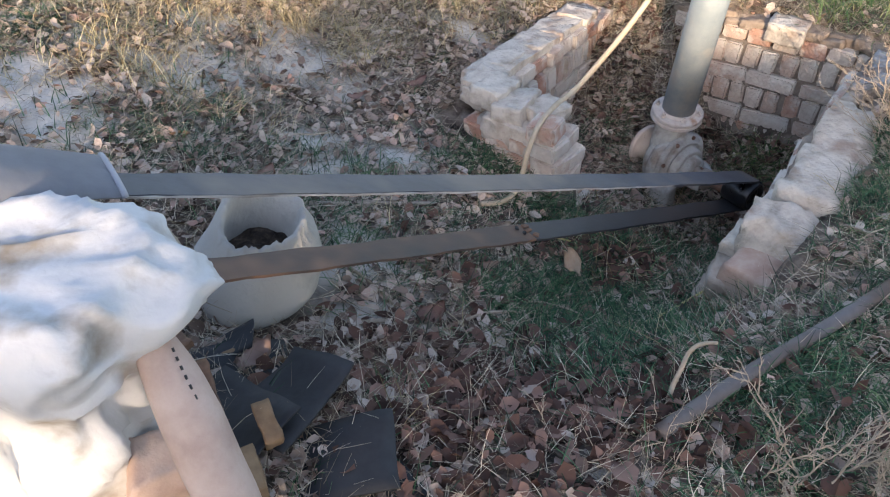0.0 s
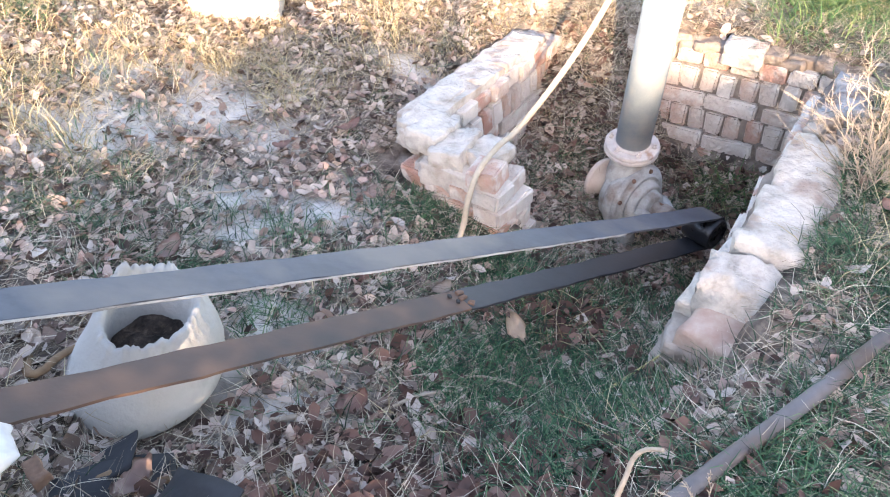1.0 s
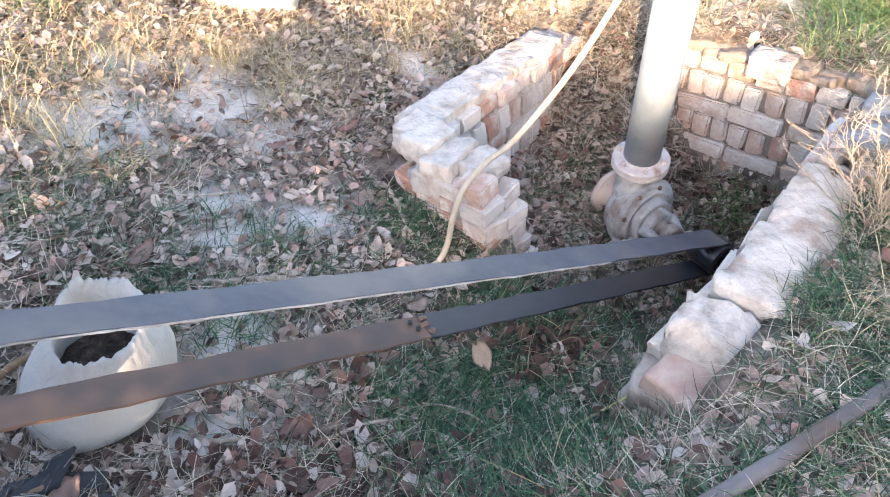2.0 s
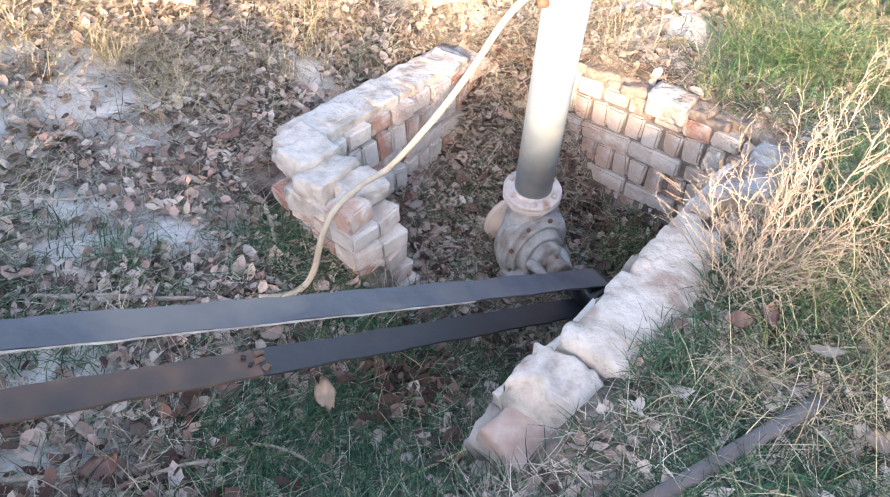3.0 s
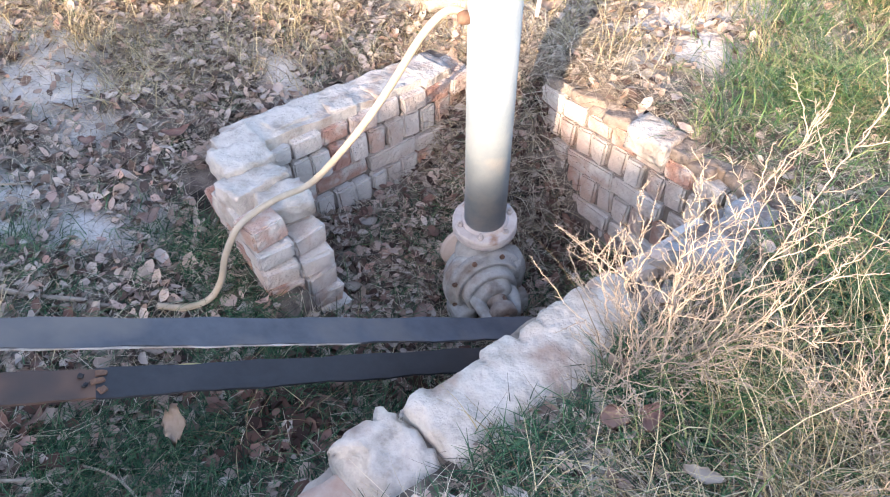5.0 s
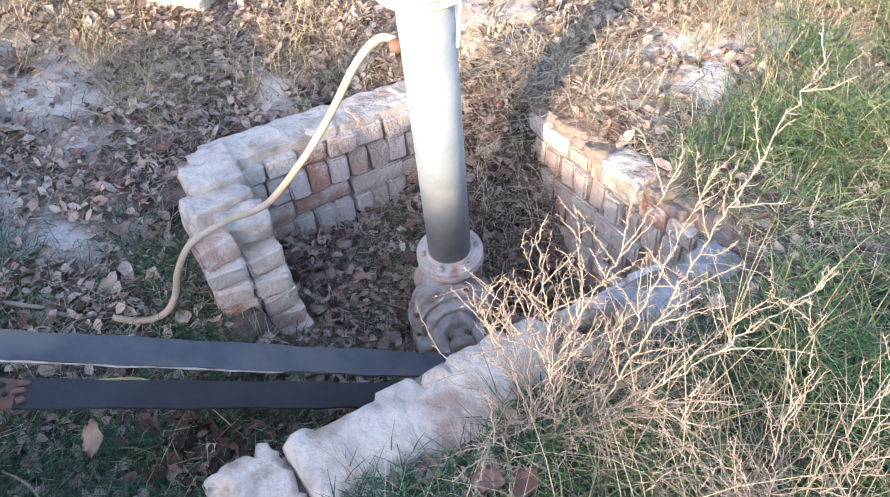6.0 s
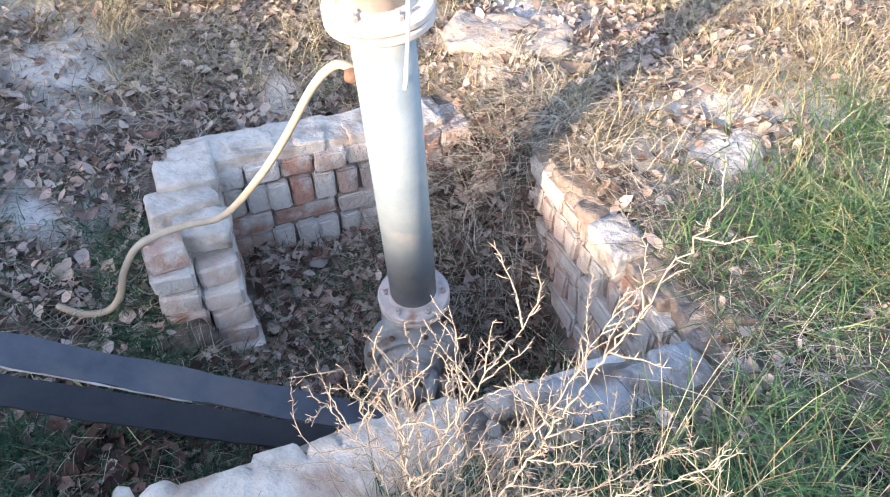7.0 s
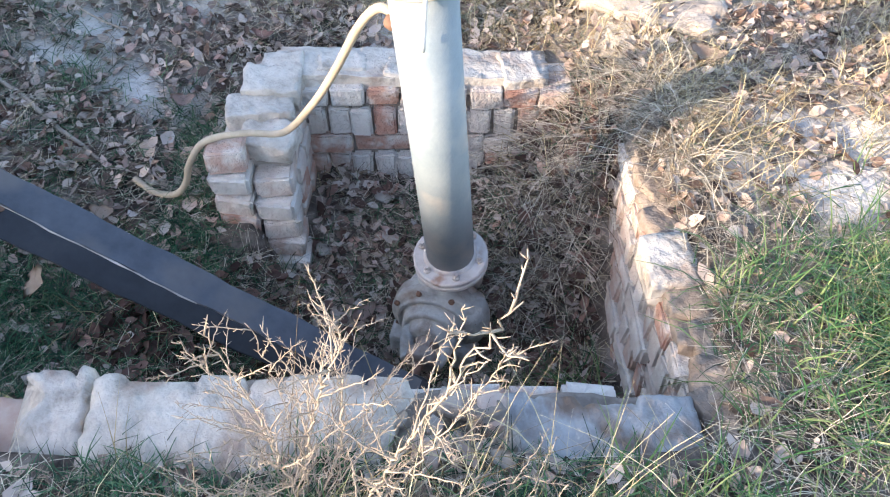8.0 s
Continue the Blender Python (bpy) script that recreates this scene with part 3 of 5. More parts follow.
pump = thing("water_pump", (VOL.x, VOL.y, ground_z(VOL.x, VOL.y)), "grey cast iron centrifugal pump with rust stains in the pit", "water pump")
bm = bmesh.new()
sf = shaft_frame(VOL)
ring_n, sec_n = 44, 14
spiral = []
for i in range(ring_n):
    a = 2 * math.pi * i / ring_n
    grow = ((a - 0.6) % (2 * math.pi)) / (2 * math.pi)
    mid, rad = 0.092 + 0.012 * grow, 0.038 + 0.014 * grow
    spiral.append([bm.verts.new(sf @ Vector(((mid + rad * math.cos(b)) * math.cos(a), (mid + rad * math.cos(b)) * math.sin(a), rad * 1.15 * math.sin(b)))) for b in [2 * math.pi * j / sec_n for j in range(sec_n)]])
for i in range(ring_n):
    for j in range(sec_n):
        bm.faces.new((spiral[i][j], spiral[(i + 1) % ring_n][j], spiral[(i + 1) % ring_n][(j + 1) % sec_n], spiral[i][(j + 1) % sec_n]))
part("volute", bm, M_PUMP, pump, "", True)
bm = bmesh.new()
neck = smooth_line([VOL + Vector((-0.03, 0.02, 0.05)), Vector((0.945, 2.622, -0.30)), Vector((0.962, 2.640, -0.25)), Vector((0.965, 2.642, -0.203))], 6)
tube(bm, neck, [0.072 - 0.009 * i / (len(neck) - 1) for i in range(len(neck))], 28)
part("outlet_neck", bm, M_PUMP, pump, "", True)
bm = bmesh.new()
lathe(bm, [(0.066, -0.020), (0.100, -0.020), (0.104, -0.016), (0.104, -0.005), (0.100, -0.002), (0.066, -0.002)], 44, PIPE, True)
part("outlet_flange", bm, M_FLANGE, pump, "")
bm = bmesh.new()
lathe(bm, [(0.004, 0.010), (0.132, 0.010), (0.138, 0.016), (0.138, 0.034), (0.132, 0.040), (0.118, 0.040), (0.116, 0.056), (0.106, 0.060), (0.102, 0.052), (0.094, 0.054), (0.090, 0.082), (0.078, 0.090), (0.074, 0.084), (0.068, 0.086), (0.064, 0.112), (0.052, 0.120), (0.004, 0.120)], 48, sf)
part("front_cover", bm, M_PUMP, pump, "", True)
bm = bmesh.new()
lathe(bm, [(0.004, -0.075), (0.10, -0.075), (0.118, -0.06), (0.120, -0.02), (0.10, 0.0), (0.004, 0.0)], 40, sf)
part("back_cover", bm, M_PUMP, pump, "", True)
bm = bmesh.new()
lathe(bm, [(0.004, -0.17), (0.085, -0.17), (0.09, -0.165), (0.09, -0.15), (0.085, -0.146), (0.058, -0.144), (0.056, -0.07), (0.004, -0.07)], 36, sf)
part("suction_flange", bm, M_RUSTPAINT, pump, "dull tan suction flange", True)
for k in range(8):
    a = 2 * math.pi * (k + 0.5) / 8
    bm = bmesh.new()
    lathe(bm, [(0.009, 0), (0.009, 0.008), (0.006, 0.011)], 6, sf @ Matrix.Translation((0.126 * math.cos(a), 0.126 * math.sin(a), 0.038)))
    part("bolt", bm, M_RUST, pump, "")
bm = bmesh.new()
lathe(bm, [(0.004, 0.110), (0.030, 0.110), (0.036, 0.114), (0.036, 0.126), (0.028, 0.130), (0.028, 0.150), (0.040, 0.152), (0.044, 0.156), (0.044, 0.186), (0.038, 0.192), (0.004, 0.192)], 28, sf)
part("bearing_housing", bm, M_PUMPRUST, pump, "rust-streaked bearing housing", True)
bm = bmesh.new()
lathe(bm, [(0.014, 0.18), (0.014, 0.26)], 16, sf)
part("shaft", bm, M_RUST, pump, "", True)
for side in (-1, 1):
    bm = bmesh.new()
    foot = VOL + HB * 0.095 * side + AX * 0.05
    lump(bm, (0.07, 0.09, 0.16), Matrix.Translation(foot + Vector((0, 0, -0.125))) @ pose(0, 0, 0, 0, 0, 43), 4, 0.004, 12, 90 + side, 0.92)
    part("foot", bm, M_PUMP, pump, "", True)
for k in range(2):
    bm = bmesh.new()
    w = HB * (0.052 if k else -0.052)
    c = VOL + AX * 0.085
    arm = smooth_line([c + w * 1.12, c + w * 1.15 + AX * 0.03 + Vector((0, 0, 0.005)), c + w * 1.0 + AX * 0.065 + Vector((0, 0, -0.01)), c + w * 0.8 + AX * 0.095 + Vector((0, 0, -0.012))], 5)
    tube(bm, arm, [0.024 - 0.006 * i / (len(arm) - 1) for i in range(len(arm))], 12)
    part("gland_arm", bm, M_PUMP, pump, "", True)
for k in range(2):
    bm = bmesh.new()
    m = sf @ pose(0, 0, 0.118, 0, 0, 50 + 180 * k)
    lathe(bm, [(0.006, -0.01), (0.006, 0.035), (0.010, 0.036), (0.010, 0.045), (0.005, 0.047)], 6, m @ Matrix.Translation((0.030, 0, 0)))
    part("gland_bolt", bm, M_RUST, pump, "")


def pulley(name, at, r, width, parent_label, mat):
    ob = thing(name, at, parent_label, "pulley")
    m = shaft_frame(at)
    h = width / 2
    bm = bmesh.new()
    lathe(bm, [(r - 0.016, -h), (r - 0.003, -h), (r, -h + 0.004), (r + 0.001, 0), (r, h - 0.004), (r - 0.003, h), (r - 0.016, h)], 48, m, True)
    part("rim", bm, mat, ob, "", True)
    bm = bmesh.new()
    lathe(bm, [(0.014, -h * 0.8), (0.034, -h * 0.8), (0.034, h * 0.8), (0.014, h * 0.8)], 24, m, True)
    part("hub", bm, mat, ob, "", True)
    bm = bmesh.new()
    lathe(bm, [(0.03, -0.007), (r - 0.012, -0.005), (r - 0.012, 0.005), (0.03, 0.007)], 32, m, True)
    part("web", bm, mat, ob, "", True)
    return ob


pulley("pump_pulley", P1, R1, 0.115, "glossy black belt pulley on the pump shaft", M_PULLEY)
pulley("engine_pulley", P2, R2, 0.13, "grey belt pulley at the engine", M_GREYPIPE)

guard = thing("belt_guard", P2, "dull grey sheet metal hood over the belt pulley", "belt guard")
bm = bmesh.new()
rows = []
for i in range(13):
    t = i / 12
    c = P2 + (P1 - P2).normalized() * (0.25 * t) + Vector((0, 0, 0.140 - 0.01 * t))
    wide, tall = 0.095 - 0.02 * t, 0.058 - 0.035 * t
    rows.append([bm.verts.new(c + AX * wide * math.cos(b) + Vector((0, 0, tall * math.sin(b)))) for b in [math.pi * j / 14 for j in range(15)]])
for a, b in zip(rows, rows[1:]):
    for j in range(14):
        bm.faces.new((a[j], a[j + 1], b[j + 1], b[j]))
hood_line = [[v.co.copy() for v in r] for r in (rows[0], rows[-1])]
bmesh.ops.solidify(bm, geom=list(bm.faces), thickness=0.004)
part("hood", bm, M_GUARD, guard, "", True)
for edge in hood_line:
    bm = bmesh.new()
    tube(bm, edge, 0.006, 8)
    part("rolled_edge", bm, M_GUARD, guard, "", True)

# the belt as one loop round both pulleys
BW, BT = 0.086, 0.007
span = P2 - P1
dist = span.length
e1 = span.normalized()
e2 = AX.cross(e1)
if e2.z < 0:
    e2 = -e2
beta = math.asin((R2 - R1) / dist)
loop, tags = [], []
n_up = e1 * -math.sin(beta) + e2 * math.cos(beta)
n_lo = e1 * -math.sin(beta) - e2 * math.cos(beta)
ra, rb = R1 + BT / 2 + 0.001, R2 + BT / 2 + 0.001
steps = 60
for i in range(steps + 1):                                # upper run, pump to engine
    t = i / steps
    loop.append((P1 + n_up * ra) * (1 - t) + (P2 + n_up * rb) * t + Vector((0, 0, -0.012 * 4 * t * (1 - t))))
    tags.append(0)
a0 = math.atan2(n_up.dot(e2), n_up.dot(e1))
for i in range(1, 24):
    a = a0 - (2 * a0) * i / 24
    loop.append(P2 + (e1 * math.cos(a) + e2 * math.sin(a)) * rb)
    tags.append(1)
for i in range(steps + 1):                                # lower run, engine to pump
    t = i / steps
    loop.append((P2 + n_lo * rb) * (1 - t) + (P1 + n_lo * ra) * t + Vector((0, 0, -0.010 * 4 * t * (1 - t))))
    tags.append(2)
for i in range(1, 24):
    a = -a0 - (2 * math.pi - 2 * a0) * i / 24
    loop.append(P1 + (e1 * math.cos(a) + e2 * math.sin(a)) * ra)
    tags.append(1)
belt = thing("drive_belt", P1, "long flat dark grey rubber drive belt, worn brown in places", "drive belt")


def strip(bm, pts, width, thick, closed=False, shift=0.0):
    rows = []
    n = len(pts)
    for i, p in enumerate(pts):
        d = ((pts[(i + 1) % n] - pts[i - 1]) if closed else (pts[min(i + 1, n - 1)] - pts[max(i - 1, 0)])).normalized()
        o = AX.cross(d).normalized()
        wob = 0.0022 * math.sin(i * 0.9) + 0.0015 * math.sin(i * 2.3)
        c = p + AX * shift
        rows.append([bm.verts.new(c + AX * (width / 2 + wob) * a + o * thick / 2 * b) for a, b in ((-1, -1), (1, -1), (1, 1), (-1, 1))])
    for i in range(n if closed else n - 1):
        a, b = rows[i], rows[(i + 1) % n]
        for k in range(4):
            bm.faces.new((a[k], a[(k + 1) % 4], b[(k + 1) % 4], b[k]))
    if not closed:
        bm.faces.new(rows[0][::-1])
        bm.faces.new(rows[-1])


low = [i for i, t in enumerate(tags) if t == 2]
cut = low[len(low) // 2 + 2]
worn_from = low[6]
bm = bmesh.new()
strip(bm, loop[:worn_from + 1], BW, BT)
part("upper_run", bm, M_BELT, belt, "dark blue-grey belt surface")
bm = bmesh.new()
strip(bm, loop[worn_from:cut + 1], BW, BT)
part("worn_run", bm, M_BELTWORN, belt, "brown worn stretch of belt")
# lower run to the pump: trench shade put into its near-black colour
bm = bmesh.new()
strip(bm, loop[cut:] + loop[:1], BW, BT)
part("lower_run", bm, M_BELTSHADED, belt, "belt surface darkened for the trench's shade")
bm = bmesh.new()
strip(bm, [p + e2 * 0.0 for p in loop[14:58]], 0.0018, BT * 0.6, False, BW / 2 + 0.0012)
part("frayed_edge", bm, M_EDGE, belt, "frayed tan cord along the edge")
j = loop[cut]
for k, (along, across, sx, sy) in enumerate(((-0.012, -0.027, 0.026, 0.016), (-0.004, -0.004, 0.034, 0.013), (-0.014, 0.022, 0.022, 0.018), (0.022, 0.008, 0.014, 0.010), (0.030, -0.020, 0.012, 0.012))):
    bm = bmesh.new()
    c = j + e1 * along + AX * across + e2 * 0.0055
    lump(bm, (sx, sy, 0.007), Matrix.Translation(c) @ e1.to_track_quat("X", "Z").to_matrix().to_4x4() @ pose(0, 0, 0, 0, 0, 17 * k), 4, 0.0025, 60, k, 0.6)
    part("belt_fastener", bm, M_RUST if k < 3 else M_RUBBER, belt, "")

# ---------------------------------------------------------------- broken concrete pot
RC = Vector((-0.492, 1.452, 0))
RC.z = ground_z(RC.x, RC.y) - 0.008
pot = thing("concrete_pot", RC, "broken grey concrete pipe end with a jagged rim", "concrete ring")
bm = bmesh.new()
nseg, rows = 120, []


def bump_at(a, at, wide):
    return math.exp(-((((a - at + math.pi) % (2 * math.pi)) - math.pi) / wide) ** 2)


for k in range(nseg):
    a = 2 * math.pi * k / nseg
    rim = 0.195 + 0.065 * bump_at(a, 2.45, 0.50) + 0.035 * bump_at(a, 1.45, 0.55) + 0.03 * bump_at(a, 3.1, 0.35)
    rim += 0.014 * noise.noise(Vector((math.cos(a) * 4, math.sin(a) * 4, 0))) + 0.012 * noise.noise(Vector((math.cos(a) * 13, math.sin(a) * 13, 3)))
    ca, sa = math.cos(a), math.sin(a)
    w = 0.95 + 0.03 * noise.noise(Vector((ca * 1.5, sa * 1.5, 7)))
    prof = [(0.172, -0.01), (0.193, 0.015), (0.197, 0.045), (0.190, 0.080), (0.174, 0.115), (0.152, 0.155), (0.129, rim - 0.022), (0.122, rim - 0.004), (0.113, rim + 0.003), (0.103, rim - 0.006), (0.098, rim - 0.04), (0.094, 0.06)]
    rows.append([bm.verts.new(RC + Vector((r * w * ca + 0.36 * max(0, z - 0.03), r * w * sa + 0.20 * max(0, z - 0.03), z))) for r, z in prof])
for k in range(nseg):
    a, b = rows[k], rows[(k + 1) % nseg]
    for i in range(len(a) - 1):
        bm.faces.new((a[i], b[i], b[i + 1], a[i + 1]))
part("shell", bm, M_CONC, pot, "", True)
bm = bmesh.new()
lump(bm, (0.215, 0.215, 0.07), Matrix.Translation(RC + Vector((0.02, 0.012, 0.075))), 14, 0.016, 24, 15, 0.6)
part("dirt_fill", bm, M_SOILFILL, pot, "dark soil and dead leaves inside")

# ---------------------------------------------------------------- covered engine
cover = thing("engine_cover", (-0.74, 0.81, ground_z(-0.74, 0.81)), "soiled white cloth sheet draped over an engine", "cloth cover")
bm = bmesh.new()
CC = Vector((-0.74, 0.81, 0))
prof = [(0.02, 0.885), (0.40, 0.882), (0.75, 0.872), (0.93, 0.85), (0.99, 0.81), (1.0, 0.76), (1.0, 0.71), (0.99, 0.66), (0.97, 0.61), (0.95, 0.56), (0.92, 0.50), (0.89, 0.42), (0.87, 0.34), (0.87, 0.26), (0.89, 0.18), (0.92, 0.08)]
rows, nseg = [], 200
fine = []
for (r0, z0), (r1, z1) in zip(prof, prof[1:]):
    fine += [(r0 + (r1 - r0) * k / 3, z0 + (z1 - z0) * k / 3) for k in range(3)]
fine.append(prof[-1])
fine = [(r, z if z < 0.55 else 0.55 + (z - 0.55) * 0.42) for r, z in fine]
for r, z in fine:
    row = []
    reach = 0.138 * math.exp(-((z - 0.595) / 0.075) ** 2) + 0.045 * math.exp(-((z - 0.72) / 0.08) ** 2)
    for k in range(nseg):
        a = 2 * math.pi * k / nseg
        ca, sa = math.cos(a), math.sin(a)
        rr = r * ((abs(ca) / 0.315) ** 4 + (abs(sa) / 0.165) ** 4) ** -0.25
        gapa = ((a - 0.10 + math.pi) % (2 * math.pi)) - math.pi
        rr += reach * math.exp(-abs(gapa / 0.30) ** 1.5) * min(1, r)
        low = min(1, max(0, 0.84 - z) * 2.6)
        wave = math.sin(a * 13 + 2.5 * z + 0.7) + 0.7 * math.sin(a * 23 + 1.0 + 5 * z)
        rr += low * 0.011 * (math.copysign(abs(wave) ** 0.6, wave))
        p = CC + Vector((rr * math.cos(a), rr * math.sin(a), z))
        p.z -= max(0, p.z - 0.25) * 0.55 * float(smoothstep(-p.x, 0.62, 0.80))
        ridge = (1 - abs(noise.noise(p * 6.5 + Vector((3, 1, 2))))) ** 5 * 0.034 + (1 - abs(noise.noise(p * 13.0 + Vector((7, 5, 2))))) ** 6 * 0.018
        q = noise.noise_vector(p * 7.0) * 0.016 + noise.noise_vector(p * 17.0) * 0.008 + (p - CC - Vector((0, 0, 0.5))).normalized() * ridge
        row.append(bm.verts.new(p + q))
    rows.append(row)
for a, b in zip(rows, rows[1:]):
    for k in range(nseg):
        bm.faces.new((a[k], b[k], b[(k + 1) % nseg], a[(k + 1) % nseg]))
bm.faces.new(rows[0])
part("sheet", bm, M_CLOTH, cover, "", True)
for k, (x, y, z) in enumerate(((-0.43, 0.80, 0.66), (-0.56, 0.68, 0.685), (-0.40, 0.78, 0.64))):
    bm = bmesh.new()
    lathe(bm, [(0.006, 0.0), (0.012, 0.0), (0.012, 0.006), (0.006, 0.006)], 14, Matrix.Translation((x, y, z)) @ pose(0, 0, 0, 20, 25, 0), True)
    part("eyelet", bm, M_RUST, cover, "dark eyelet")

roll = thing("canvas_roll", (-0.25, 0.60, 0.12), "rolled pinkish canvas flap with a stitched seam", "canvas")
bm = bmesh.new()
line = smooth_line([(-0.385, 0.79, 0.57), (-0.355, 0.745, 0.52), (-0.315, 0.69, 0.44), (-0.275, 0.63, 0.33), (-0.25, 0.59, 0.19), (-0.24, 0.57, 0.06)], 6)
tube(bm, line, [0.030 + 0.016 * min(1, i / 10) for i in range(len(line))], 18)
for v in bm.verts:
    v.co += noise.noise_vector(v.co * 9) * 0.008
part("canvas", bm, M_CANVAS, roll, "", True)
for i in range(3, len(line) - 2, 1):
    bm = bmesh.new()
    c = line[i] + Vector((0.032, -0.014, 0.024))
    tube(bm, [c, c + (line[i + 1] - line[i]) * 0.45], 0.002, 5)
    part("stitch", bm, M_RUBBER, roll, "")
bm = bmesh.new()
lump(bm, (0.14, 0.12, 0.10), Matrix.Translation((-0.43, 0.735, 0.30)) @ pose(0, 0, 0, 10, 20, 30), 8, 0.014, 9, 5, 0.5)
part("folded_end", bm, M_CANVAS, roll, "", True)

bm = bmesh.new()
lump(bm, (0.34, 0.10, 0.07), Matrix.Translation((-0.45, 0.72, 0.175)) @ pose(0, 0, 0, 0, 0, 25), 5, 0.004, 14, 7, 0.95)
tagged(mesh_object("timber_bearer", bm, M_WOOD, True), "brown wooden beam under the covered engine", "timber")

# flaps of old rubber on the ground
for k, (x, y, sx, sy, rz, dz) in enumerate(((-0.45, 1.08, 0.27, 0.20, 20, 0.02), (-0.29, 1.00, 0.24, 0.17, 62, 0.05), (-0.21, 0.86, 0.30, 0.18, 10, 0.015), (-0.40, 0.92, 0.27, 0.20, -35, 0.03), (-0.12, 0.74, 0.26, 0.16, 35, 0.01), (-0.50, 1.18, 0.18, 0.10, 15, 0.015))):
    bm = bmesh.new()
    z = ground_z(x, y) + dz
    m = Matrix.Translation((x, y, z)) @ pose(0, 0, 0, rng.uniform(-14, 14), rng.uniform(-14, 10), rz)
    bmesh.ops.create_grid(bm, x_segments=9, y_segments=7, size=0.5)
    for v in bm.verts:
        p = Vector((v.co.x * sx, v.co.y * sy, 0.10 * (v.co.x ** 2) * (1 if k % 2 else -1) * 0.5))
        v.co = m @ (p + noise.noise_vector(Vector((p.x * 9 + k, p.y * 9, k))) * 0.012)
    bmesh.ops.solidify(bm, geom=list(bm.faces), thickness=0.008)
    tagged(mesh_object("rubber_flap", bm, M_RUBBER, True), "piece of old black rubber lying on the ground", "rubber scrap", "rubber scraps")

# rusty iron among the rubber
for pts, r, label in (([(-0.475, 1.015, 0.13), (-0.445, 0.965, 0.125), (-0.415, 0.900, 0.11)], 0.024, "rusty brown iron bar lying on black rubber"),
                      ([(-0.560, 1.125, 0.12), (-0.535, 1.100, 0.13), (-0.515, 1.075, 0.125)], 0.015, "short rusty iron stub beside black rubber"),
                      ([(-0.330, 0.935, 0.115), (-0.300, 0.900, 0.11), (-0.285, 0.850, 0.10)], 0.018, "orange brown splinter of wood on black rubber")):
    bm = bmesh.new()
    a, b = (Vector((x, y, ground_z(x, y) + z - 0.02)) for x, y, z in (pts[0], pts[-1]))
    lump(bm, ((b - a).length, r * 2.0, r * 1.3), Matrix.Translation((a + b) / 2) @ (b - a).to_track_quat("X", "Z").to_matrix().to_4x4(), 6, 0.006, 22, 5, 0.9)
    tagged(mesh_object("rusty_bar" if "iron" in label else "wood_splinter", bm, M_RUST if "iron" in label else M_WOOD, True), label, "scrap", "scrap by the engine")

# ---------------------------------------------------------------- grey pipe in the grass
bm = bmesh.new()
gp = [(0.475, 0.925), (0.70, 1.075), (0.95, 1.225), (1.20, 1.385), (1.53, 1.595)]
line = smooth_line([(x, y, max(0.085, ground_z(x, y) + 0.02)) for x, y in gp], 6)
tube(bm, line, 0.0175, 20)
tagged(mesh_object("grey_pipe", bm, M_GREYPIPE, True), "dull grey plastic pipe lying in the grass", "pipe")

# pale blocks and a low sandy mound on the far ground
for k, (x, y, sx, sy, sz, rz) in enumerate(((-0.62, 3.50, 0.44, 0.34, 0.40, 8), (-0.33, 3.70, 0.26, 0.20, 0.24, 28), (-1.50, 3.44, 0.46, 0.26, 0.20, 22))):
    bm = bmesh.new()
    lump(bm, (sx, sy, sz), Matrix.Translation((x, y, ground_z(x, y) + sz * 0.36)) @ pose(0, 0, 0, 3, 4, rz), 12, 0.02, 6, 100 + k, 0.55)
    tagged(mesh_object("concrete_block", bm, M_CAP, True), "rounded pale whitewashed concrete block on the earth", "concrete block", "pale blocks")
# flat pale lump that stands for a patch of sandy earth
bm = bmesh.new()
lump(bm, (0.50, 0.30, 0.05), Matrix.Translation((0.67, 3.70, ground_z(0.67, 3.70) - 0.004)) @ pose(0, 0, 0, 2, 0, 24), 18, 0.022, 11, 111, 0.5)
tagged(mesh_object("sandy_mound", bm, M_MORTARPALE, True), "low mound of pale sandy earth among leaves", "slab")

# ---------------------------------------------------------------- dry bush


